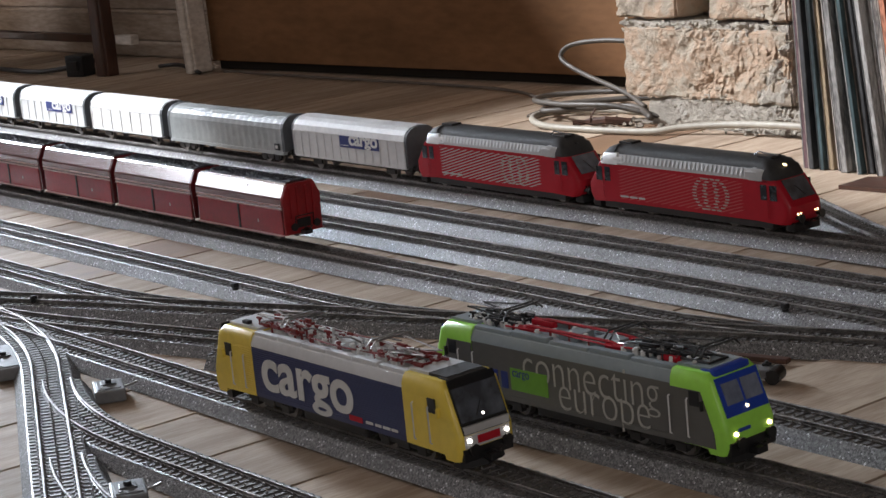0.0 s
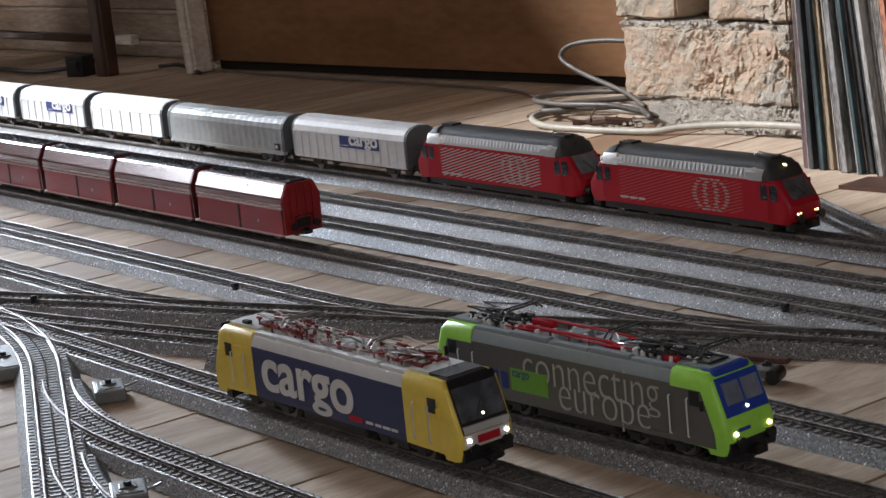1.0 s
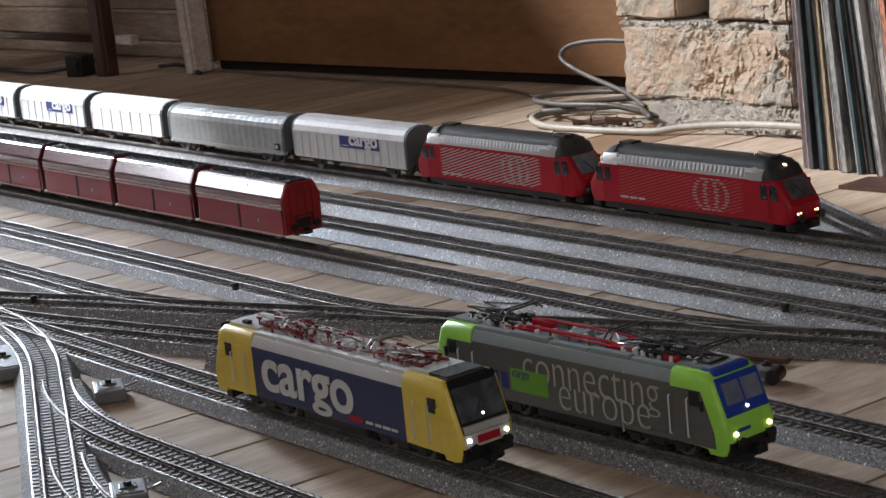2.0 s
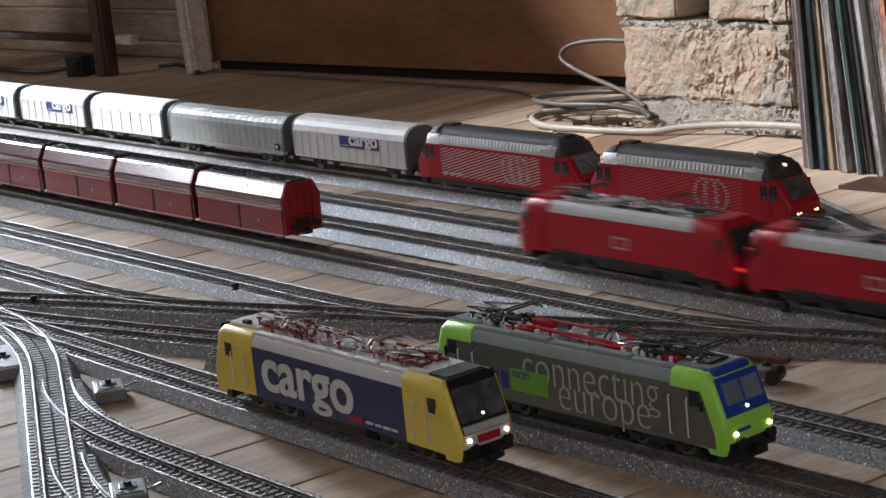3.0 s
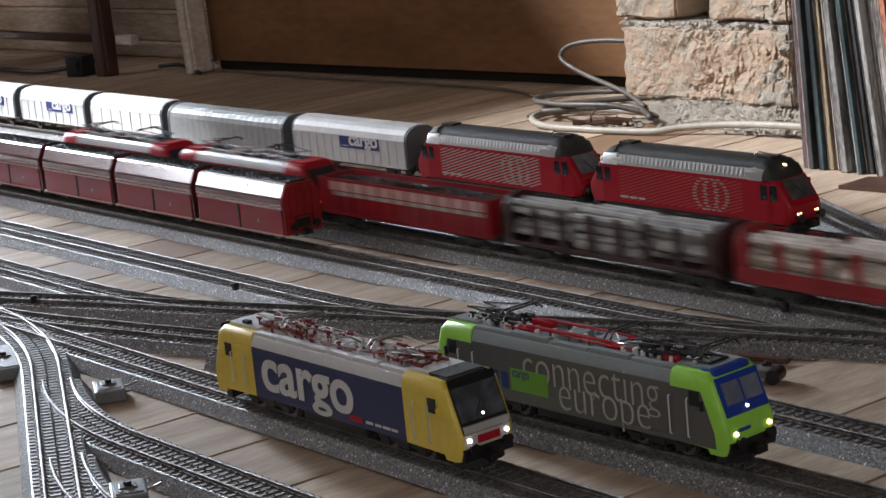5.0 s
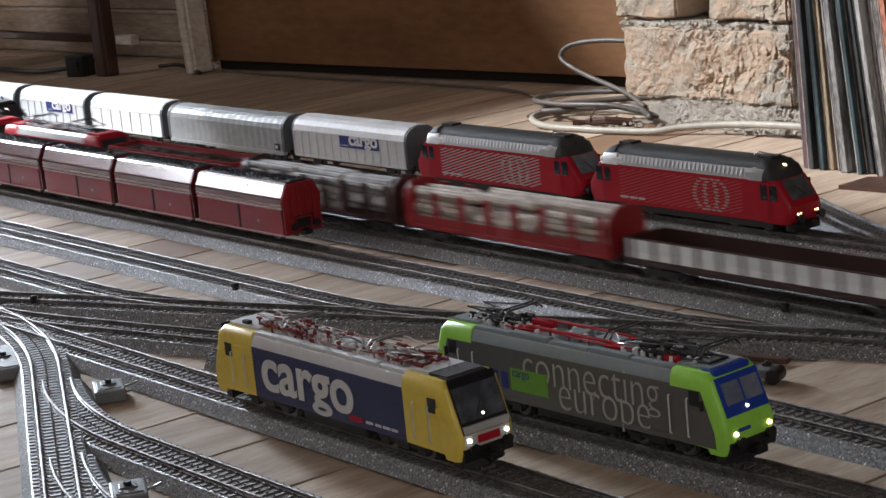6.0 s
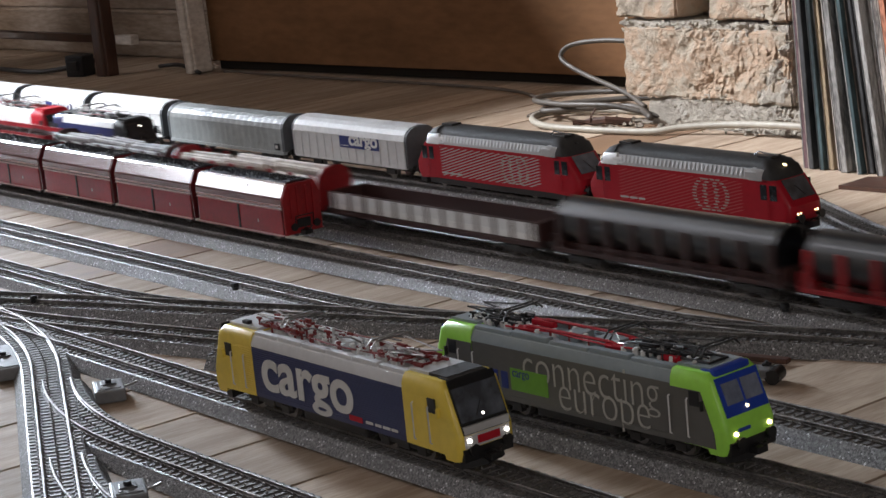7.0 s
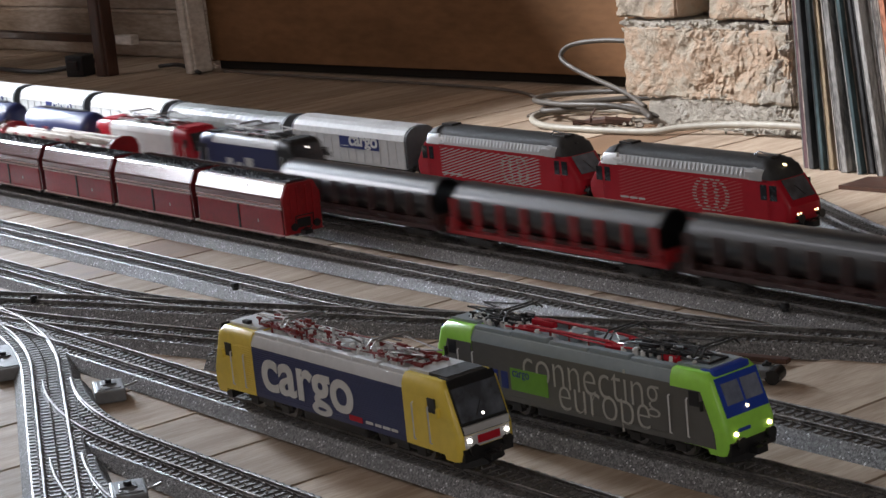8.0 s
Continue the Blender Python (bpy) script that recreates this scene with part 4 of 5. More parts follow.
    for i in range(n):
        z = 0.0115 + i * 0.0022
        # round emblem built of the same bars
        zz = z - 0.0225
        half = 1.4 * math.sqrt(max(0, 0.0128 ** 2 - zz ** 2))
        if half > 0.002:
            for cc in (-1.0, -0.36, 0.36, 1.0):
                x0 = 0.028 + cc * (half - 0.0017) + (0.0011 if i % 2 else -0.0011) * (1 - abs(cc))
                box(bm, x0 - 0.0019, x0 + 0.0019, -0.0173, -0.0169, z, z + 0.0009)
    # thin slanting stripes over the whole side
    lines = bmesh.new()
    for i in range(24):
        x0 = -0.150 + i * 0.0085
        ends = []
        for z in (0.0112, 0.0348):
            ends.append((x0 + (z - 0.0112) / 0.28, z))
        (xa, za), (xb, zb2) = ends
        if xb < -0.066 or xa > 0.058:
            continue
        if xa < -0.066:
            xa, za = -0.066, za + 0.28 * (-0.066 - xa)
        if xb > 0.058:
            xb, zb2 = 0.058, zb2 - 0.28 * (xb - 0.058)
        w = 0.0014
        vs = [lines.verts.new((x, -0.0170 - d, z)) for d in (0.0, 0.0002) for x, z in ((xa - w, za), (xa + w, za), (xb + w, zb2), (xb - w, zb2))]
        for q in ((4, 5, 6, 7), (0, 1, 5, 4), (1, 2, 6, 5), (2, 3, 7, 6), (3, 0, 4, 7)):
            lines.faces.new([vs[j] for j in q])
    tagged(part("side_stripes", lines, M_LTROOF if stripes else M_STRIPE, t, "thin slanting stripes"), kind="stuff")
    tagged(part("bar_emblem", bm, M_LETTER, t, "emblem and stripes of thin pale bars"), kind="stuff")
    for x0, x1 in ((-0.066, -0.0575), (-0.0560, -0.0480), (-0.0465, -0.0400)):
        part("name_bar", boxed(x0, x1, -0.0174, -0.0169, 0.0127, 0.0141), M_LTROOF, t, "small print bar")
    # roof gear
    bm = bmesh.new()
    tube(bm, [(0.060, -0.004, 0.0515), (0.064, -0.004, 0.0545), (0.082, -0.004, 0.0525)], 0.0006)
    part("roof_cable", bm, M_BLACK, t)
    for px in (-0.070, 0.070):
        part("roof_fitting", boxed(px - 0.007, px + 0.007, -0.005, 0.005, 0.0500, 0.0520, bev=0.0006), M_BLACK, t)
    return t


swiss_loco("bright red electric locomotive with lit lamps and dark roof", pose(-1.0345, 1.018, RT), True, False)
swiss_loco("bright red electric locomotive coupled behind another, striped side", pose(-1.2495, 1.018, RT), False, True)


def frame_and_wheels(t, L, axles):
    part("underframe", boxed(-L / 2 + 0.005, L / 2 - 0.005, -0.0125, 0.0125, 0.0085, 0.0118, bev=0.0006), M_UNDER, t)
    for f in (1, -1):
        buffers(t, L / 2, f)
        if axles == 4:
            bogie(t, f * (L / 2 - 0.034), 0.0205)
        else:
            x = f * L * 0.30
            bm = bmesh.new()
            for s in (-1, 1):
                box(bm, x - 0.0065, x + 0.0065, 0.0118 * s - 0.001, 0.0118 * s + 0.001, 0.0045, 0.0088, bev=0.0006)
            ax = part("axle_guard", bm, M_UNDER, t)
            for s in (-1, 1):
                part("wheel", WHEEL, None, ax, m=pose(x, 0.0083 * s, 0.0056) @ (Matrix.Identity(4) if s < 0 else pose(0, 0, 0, 0, 0, 180)))


ROOFED = [(-0.0168, 0.0120), (-0.0168, 0.0355), (-0.0155, 0.0400), (-0.0125, 0.0437), (-0.0085, 0.0462), (0.0, 0.0475), (0.0085, 0.0462), (0.0125, 0.0437), (0.0155, 0.0400), (0.0168, 0.0355), (0.0168, 0.0120)]


def sliding_wagon(label, m, L, side, roof, word=False, ribs=14, top=1.0):
    """A covered wagon with sliding walls, ribbed sides and dark ends."""
    t = thing("covered_wagon", label, "freight wagon", m, "covered wagons of the standing train")
    sec = [(y, 0.012 + (z - 0.012) * top) for y, z in ROOFED]
    hb = L / 2 - 0.009
    part("side_wall", boxed(-hb, hb, -0.0166, 0.0166, 0.0120, sec[1][1]), side, t)
    part("roof", prism(bmesh.new(), sec[1:-1], -hb, hb), roof, t)
    for i in range(ribs + 1):
        x = -hb + 2 * hb * i / ribs
        for s in (-1, 1):
            part("rib", boxed(x - 0.0006, x + 0.0006, min(0.0164 * s, 0.0174 * s), max(0.0164 * s, 0.0174 * s), 0.0122, sec[1][1] - 0.0004), side, t)
    part("roof_seam", boxed(-hb, hb, -0.0173, 0.0173, sec[1][1] - 0.0010, sec[1][1] - 0.0002), roof, t)
    part("sill", boxed(-hb, hb, -0.0171, 0.0171, 0.0112, 0.0128), M_ALU, t)
    for f in (1, -1):
        e = [(y * 0.985, 0.0115 + (z - 0.0115) * 0.99) for y, z in sec]
        x0, x1 = sorted((f * hb, f * (hb + 0.0035)))
        part("end_wall", prism(bmesh.new(), e, x0, x1), M_DKEND, t)
    frame_and_wheels(t, L, 2)
    if word:
        part("blue_field", boxed(-0.010, 0.048, -0.0178, -0.0173, 0.0246, 0.0348), M_NAVY, t, "dark blue sign field")
        letters("cargo", (0.042, 0.0108), 0.0002, M_ALUWHITE, t, on_side(0.0255, -0.0180, 0.0301), 0.0003)
        part("sign_line", boxed(-0.009, 0.003, -0.0179, -0.0177, 0.0262, 0.0266), M_ALUWHITE, t)
    return t


def tarp_wagon(label, m, L):
    """A wagon under a ribbed grey tarpaulin that runs over the roof."""
    t = thing("tarpaulin_wagon", label, "freight wagon", m)
    sec = [(y, 0.012 + (z - 0.012) * 0.93) for y, z in ROOFED]
    hb = L / 2 - 0.008
    bm = bmesh.new()
    n = 19
    rows = []
    for i in range(n * 4 + 1):
        x = -hb + 2 * hb * i / (n * 4)
        k = 1.0 - 0.028 * (0.5 - 0.5 * math.cos(2 * math.pi * i / 4))
        rows.append([bm.verts.new((x, y * k, 0.0115 + (z - 0.0115) * (0.5 + 0.5 * k))) for y, z in sec])
    for r0, r1 in zip(rows, rows[1:]):
        for j in range(len(sec) - 1):
            bm.faces.new((r0[j], r0[j + 1], r1[j + 1], r1[j]))
    part("tarpaulin", bm, M_TARP, t, smooth=14)
    for f in (1, -1):
        x0, x1 = sorted((f * (hb - 0.001), f * (hb + 0.003)))
        part("end_wall", prism(bmesh.new(), [(y * 1.005, z + 0.0006) for y, z in sec], x0, x1), M_DKEND, t)
    part("sill", boxed(-hb, hb, -0.0172, 0.0172, 0.0095, 0.0122), M_TARP, t)
    part("label_panel", boxed(hb - 0.012, hb - 0.005, -0.0182, -0.0172, 0.014, 0.020), M_BLACK, t, "small dark data panel")
    part("label_panel_print", boxed(hb - 0.0105, hb - 0.0065, -0.0184, -0.0182, 0.0155, 0.0185), M_WHITE, t)
    frame_and_wheels(t, L, 4)
    return t


sliding_wagon("silver covered wagon with a dark blue sign", pose(-1.4495, 1.018, RT), 0.184, M_ALU, M_ALUWHITE, True)
tarp_wagon("grey wagon with a ribbed tarpaulin cover", pose(-1.6535, 1.018, RT), 0.217)
sliding_wagon("plain white covered wagon", pose(-1.843, 1.018, RT), 0.160, M_ALUWHITE, M_ALUWHITE, False, 7, 0.97)
sliding_wagon("silver covered wagon with a dark blue sign", pose(-2.0055, 1.018, RT), 0.162, M_ALU, M_ALUWHITE, True, 9, 0.97)
sliding_wagon("silver covered wagon with a dark blue sign", pose(-2.170, 1.018, RT), 0.162, M_ALU, M_ALUWHITE, True, 9, 0.97)


def lumps(bm, x0, x1, y0, y1, z, h, n, size, seed):
    """A heap of broken lumps."""
    rng = random.Random(seed)
    for _ in range(n):
        x, y = rng.uniform(x0, x1), rng.uniform(y0, y1)
        edge = 1 - abs(2 * (y - y0) / (y1 - y0) - 1) ** 2
        c = Vector((x, y, z + h * edge * rng.uniform(0.8, 1.1)))
        s = size * rng.uniform(0.6, 1.5)
        vs = [bm.verts.new(c + Vector((rng.uniform(0.5, 1) * s * d[0], rng.uniform(0.5, 1) * s * d[1], rng.uniform(0.5, 1) * s * d[2]))) for d in ((1, 0, 0), (-1, 0, 0), (0, 1, 0), (0, -1, 0), (0, 0, 1), (0, 0, -1))]
        for f in ((0, 2, 4), (2, 1, 4), (1, 3, 4), (3, 0, 4), (2, 0, 5), (1, 2, 5), (3, 1, 5), (0, 3, 5)):
            bm.faces.new([vs[i] for i in f])
    return bm


def hopper(m, seed, open_end=False):
    """A self-unloading coal wagon: two flaps a side, a pale upper slope, a heap of coal."""
    L = 0.1308
    t = thing("hopper_wagon", "oxide red hopper wagon heaped with coal", "freight wagon", m, "row of standing hopper wagons")
    hb = L / 2 - 0.0050
    half = [(0.0170, 0.0065), (0.0170, 0.0262), (0.0176, 0.0290), (0.0176, 0.0338), (0.0173, 0.0352), (0.0128, 0.0442), (0.0112, 0.0452)]
    sec = [(-y, z) for y, z in half] + half[::-1]
    part("body", prism(bmesh.new(), sec, -hb, hb), M_HOPPER, t)
    for s in (-1, 1):
        for x0, x1 in ((-hb + 0.001, -0.0012), (0.0012, hb - 0.001)):
            part("flap", boxed(x0, x1, min(0.0170 * s, 0.0176 * s), max(0.0170 * s, 0.0176 * s), 0.0068, 0.0256, bev=0.0002), M_OXIDE, t)
        y0, y1 = sorted((0.0170 * s, 0.0182 * s))
        # rim strips in a pale colour that paints their glint
        for z0 in (0.0260, 0.0288):
            part("rim_strip", boxed(-hb, hb, y0, y1, z0, z0 + 0.0006), M_PALERED, t)
        part("lower_edge", boxed(-hb, hb, min(0.0170 * s, 0.0189 * s), max(0.0170 * s, 0.0189 * s), 0.0060, 0.0070), M_PALERED, t, "pale lower edge")
        part("centre_post", boxed(-0.0009, 0.0009, y0, y1, 0.0060, 0.0262), M_UNDER, t)
        part("print_panel", boxed(0.026, 0.0275, min(0.0177 * s, 0.0178 * s), max(0.0177 * s, 0.0178 * s), 0.014, 0.0165), M_LETTER, t)
        part("latch", boxed(0.012, 0.0128, min(0.0138 * s, 0.0152 * s), max(0.0138 * s, 0.0152 * s), 0.0400, 0.0418), M_BLACK, t)
    for f in (1, -1):
        x0, x1 = sorted((f * hb, f * (hb + 0.0016)))
        # only the free end is bright; the others are darkened as gap shade
        e = part("end_wall", prism(bmesh.new(), [(y * 0.975, 0.0065 + (z - 0.0065) * 0.985) for y, z in sec], x0, x1), M_OXIDEBRT if open_end and f == 1 else M_HOPPER, t)
        for yy in (-0.010, -0.004, 0.004, 0.010):
            part("end_rib", boxed(min(f * (hb + 0.0014), f * (hb + 0.0028)), max(f * (hb + 0.0014), f * (hb + 0.0028)), yy - 0.0006, yy + 0.0006, 0.018, 0.042), M_OXIDEBRT if open_end and f == 1 else M_HOPPER, e)
        part("brake_gear", tube(boxed(min(f * hb, f * (hb + 0.003)), max(f * hb, f * (hb + 0.003)), -0.006, 0.006, 0.0105, 0.0175, bev=0.0008), [(f * (hb + 0.002), -0.008, 0.0110), (f * (hb + 0.004), -0.008, 0.020), (f * (hb + 0.004), 0.008, 0.020), (f * (hb + 0.002), 0.008, 0.0110)], 0.0005), M_BLACK, e)
    bm = prism(bmesh.new(), [(-0.0108, 0.0445), (-0.009, 0.0456), (0.0, 0.0464), (0.009, 0.0456), (0.0108, 0.0445)], -hb + 0.003, hb - 0.003)
    lumps(bm, -hb + 0.003, hb - 0.003, -0.0108, 0.0108, 0.0446, 0.0020, 700, 0.0011, seed)
    tagged(part("coal", bm, M_COAL, t, "glinting black coal"), kind="stuff")
    frame_and_wheels(t, L, 2)
    return t


for i in range(6):
    hopper(pose(-1.3195 - 0.1312 * i, 0.8215, RT), 20 + i, i == 0)

# ---- the train that runs to the left, in the order of its vehicles ----
TRAIN = []     # vehicle, distance of its middle behind the head of the train
red = dict(side=M_RED, cab=M_RED, roof=M_DULLROOF, front=M_RED, glass=M_GLASS, cab_len=0.034, cab_roof=M_RED, ribs=False, lamp=M_TAIL, panto=M_BLACK, arm=M_DKROOF, boxes=M_DKROOF, skirt=M_UNDER, rails=M_RED)
for mid in (0.1047, 0.3160):
    t, a, hx = electric_loco("express_locomotive", "traffic red electric locomotive with grey roof, running", pose(0.5, 0.8785, RT), 0.209, red, lamps=(True, False), group="locomotives of the running train")
    part("emblem", boxed(-0.006, 0.008, -0.0171, -0.0168, 0.019, 0.027), M_LETTER, t, "pale emblem panel")
    part("emblem_core", boxed(-0.0045, 0.0065, -0.0172, -0.0171, 0.0203, 0.0257), M_RED, t)
    TRAIN.append((t, mid))


def open_wagon(label, L, paint_, height, load, stripe=None, posts=0, name="open_wagon"):
    """An open wagon with end walls, low or high sides, side posts and a load."""
    t = thing(name, label, "freight wagon", pose(0.5, 0.8785, RT), "wagons of the running train")
    hb = L / 2 - 0.008
    part("deck", boxed(-hb, hb, -0.0165, 0.0165, 0.0105, 0.0135, bev=0.0004), paint_, t)
    if height:
        for s in (-1, 1):
            y0, y1 = sorted((0.0150 * s, 0.0162 * s))
            w = part("side_wall", boxed(-hb, hb, y0, y1, 0.0135, height, bev=0.0002), paint_, t)
            if stripe:
                y2, y3 = sorted((0.0162 * s, 0.0165 * s))
                if stripe is M_ALU:
                    part("upper_panel", boxed(-hb + 0.001, hb - 0.001, y2, y3, height - 0.0085, height - 0.0008), M_ALU, t, "grey panel above the pale band")
                    part("stripe", boxed(-hb + 0.001, hb - 0.001, y2, y3, height - 0.0130, height - 0.0086), M_ALUWHITE, t, "white band along the side")
                else:
                    part("upper_panel", boxed(-hb + 0.014, hb - 0.003, y2, y3, height - 0.0090, height - 0.0022), M_PALERED, t, "faded pink band under the rim")
                    part("stripe", boxed(-hb + 0.018, hb - 0.003, y2, y3 + (0.0002 if s > 0 else 0), height - 0.0128, height - 0.0100), stripe, t, "pale print line along the side")
    for i in range(posts):
        x = -hb + 0.006 + (2 * hb - 0.012) * i / (posts - 1)
        top = max(height + 0.0006, 0.0385 if load == "log_load" else 0.0365 if load == "pipe" else 0.020)
        for s in (-1, 1):
            y0, y1 = sorted((0.0155 * s, 0.0172 * s))
            w = 0.0024 if load == "pipe" else 0.0030 if load == "log_load" else 0.0016 if stripe is M_ALU else 0.0009
            part("post", boxed(x - w, x + w, y0, y1, 0.0125, top, bev=0.0003), paint_, t)
    for f in (1, -1):
        x0, x1 = sorted((f * hb, f * (hb + 0.0018)))
        part("end_wall", prism(bmesh.new(), [(-0.0165, 0.0105), (-0.0165, 0.032), (-0.0145, 0.0385), (-0.0095, 0.0428), (0.0, 0.0445), (0.0095, 0.0428), (0.0145, 0.0385), (0.0165, 0.032), (0.0165, 0.0105)] if load == "log_load" else [(-0.0165, 0.0105), (-0.0165, height), (0.0165, height), (0.0165, 0.0105)] if height else [(-0.0165, 0.0105), (-0.0165, 0.022), (0.0165, 0.022), (0.0165, 0.0105)], x0, x1), paint_, t)
    rng = random.Random(len(label))
    if load == "log_load":
        bm = bmesh.new()
        for k in range(3):
            x0 = -hb + 0.004 + k * (2 * hb - 0.006) / 3
            for i in range(24):
                y, z = rng.uniform(-0.0125, 0.0125), 0.016 + 0.024 * rng.random()
                cyl(bm, (x0 + rng.uniform(0, 0.004), y, z), (x0 + (2 * hb - 0.02) / 3 + rng.uniform(-0.004, 0.002), y + rng.uniform(-0.001, 0.001), z + rng.uniform(-0.001, 0.001)), rng.uniform(0.0022, 0.0032), n=8)
        tagged(part("log_load", bm, M_GREYLOG if paint_ is M_BROWNWAG else M_LOG, t, "barked logs"), kind="stuff")
    elif load == "bulk":
        bm = lumps(boxed(-hb + 0.002, hb - 0.002, -0.0148, 0.0148, 0.0136, height - 0.004), -hb + 0.004, hb - 0.004, -0.014, 0.014, height - 0.005, 0.003, 320, 0.002, 5)
        tagged(part("bulk_load", bm, M_BROWNWAG, t, "rusty brown loose load"), kind="stuff")
    elif load == "pipe":
        bm = bmesh.new()
        n, r0, r1 = 32, 0.0158, 0.0146
        rings = []
        for x, r in ((-hb + 0.004, r1), (-hb + 0.004, r0), (hb - 0.004, r0), (hb - 0.004, r1)):
            rings.append([bm.verts.new((x, r * math.cos(2 * math.pi * i / n), 0.0302 + r * math.sin(2 * math.pi * i / n))) for i in range(n)])
        for p, q in zip(rings, rings[1:] + rings[:1]):
            for i in range(n):
                bm.faces.new((p[i], p[(i + 1) % n], q[(i + 1) % n], q[i]))
        part("pipe", bm, M_PIPE, t, "large black steel pipe", smooth=40)
        part("saddle", boxed(-hb + 0.01, hb - 0.01, -0.010, 0.010, 0.0135, 0.0160), M_BROWNWAG, t)
    frame_and_wheels(t, L, 4)
    return t


for mid, args in ((0.5336, ("oxide red high-sided open wagon with a pale stripe", 0.220, M_OXIDE, 0.0385, "bulk", M_LETTER, 12)),
                  (0.7549, ("brown stake wagon loaded with pale grey logs", 0.219, M_BROWNWAG, 0.0, "log_load", None, 8)),
                  (0.9826, ("bright red stake wagon loaded with logs", 0.233, M_OXIDEBRT, 0.020, "log_load", None, 8)),
                  (1.2304, ("dark brown low wagon with pale side panels", 0.259, M_BROWNWAG, 0.0278, "", M_ALU, 13)),
                  (1.4709, ("dark brown stake wagon with a black pipe", 0.219, M_BROWNWAG, 0.0, "pipe", None, 9)),
                  (1.6979, ("bright red stake wagon with a black pipe", 0.232, M_OXIDEBRT, 0.0, "pipe", None, 9)),
                  (1.9320, ("dark brown stake wagon with a black pipe", 0.232, M_BROWNWAG, 0.0, "pipe", None, 9))):
    TRAIN.append((open_wagon(*args), mid))

# ---- the train that comes in from the far end towards the right ----
TRAIN2 = []
bluel = dict(side=M_BLUE, cab=M_BLACK, cab2=M_BLUE, roof=M_SILVER, front=M_BLACK, glass=M_GLASS, cab_len=0.028, cab_roof=M_DKROOF, ribs=False, boxes=M_DKROOF, panto=M_DKROOF, top_z=0.0385)
t, a, hx = electric_loco("blue_locomotive", "dark blue electric locomotive with silver roof and lit lamps, running", pose(-3.7, 0.938, RT), 0.166, bluel, pantos=(-0.03, 0.03))
for x0, w, h in ((-0.030, 0.010, 0.013), (-0.014, 0.008, 0.010), (0.0, 0.012, 0.015)):
    part("side_mark", boxed(x0, x0 + w, -0.0171, -0.0168, 0.012, 0.012 + h), M_WHITE, t, "pale mark on the side")
TRAIN2.append((t, 0.083))
whitel = dict(side=M_ALUWHITE, cab=M_RED, roof=M_ALUWHITE, front=M_RED, glass=M_GLASS, cab_len=0.034, cab_roof=M_RED, ribs=False, boxes=M_DKROOF, panto=M_REDDARK)
t, a, hx = electric_loco("white_locomotive", "white electric locomotive with red cabs, running", pose(-3.9, 0.938, RT), 0.190, whitel, lamps=(False, False), pantos=(-0.04, 0.04))
TRAIN2.append((t, 0.262))


def tank_wagon(L):
    t = thing("tank_wagon", "dark blue tank wagon with a rounded glossy top, running", "freight wagon", pose(-4, 0.938, RT), "blue tank wagons")
    hb = L / 2 - 0.020
    bm = bmesh.new()
    rings = []
    n = 24
    for x, r in ((-hb, 0.004), (-hb + 0.001, 0.010), (-hb + 0.004, 0.0150), (-hb + 0.007, 0.0162), (hb - 0.007, 0.0162), (hb - 0.004, 0.0150), (hb - 0.001, 0.010), (hb, 0.004)):
        rings.append([bm.verts.new((x, r * math.cos(2 * math.pi * i / n), 0.0298 + r * math.sin(2 * math.pi * i / n))) for i in range(n)])
    for p, q in zip(rings, rings[1:]):
        for i in range(n):
            bm.faces.new((p[i], p[(i + 1) % n], q[(i + 1) % n], q[i]))
    bm.faces.new(rings[0][::-1])
    bm.faces.new(rings[-1])
    part("tank", bm, M_BLUE, t, smooth=True)
    part("walkway", boxed(-hb + 0.02, hb - 0.02, -0.003, 0.003, 0.0462, 0.0470), M_UNDER, t)
    frame_and_wheels(t, L, 4)
    return t


for mid in (0.4435, 0.6135, 0.7835):
    TRAIN2.append((tank_wagon(0.169), mid))


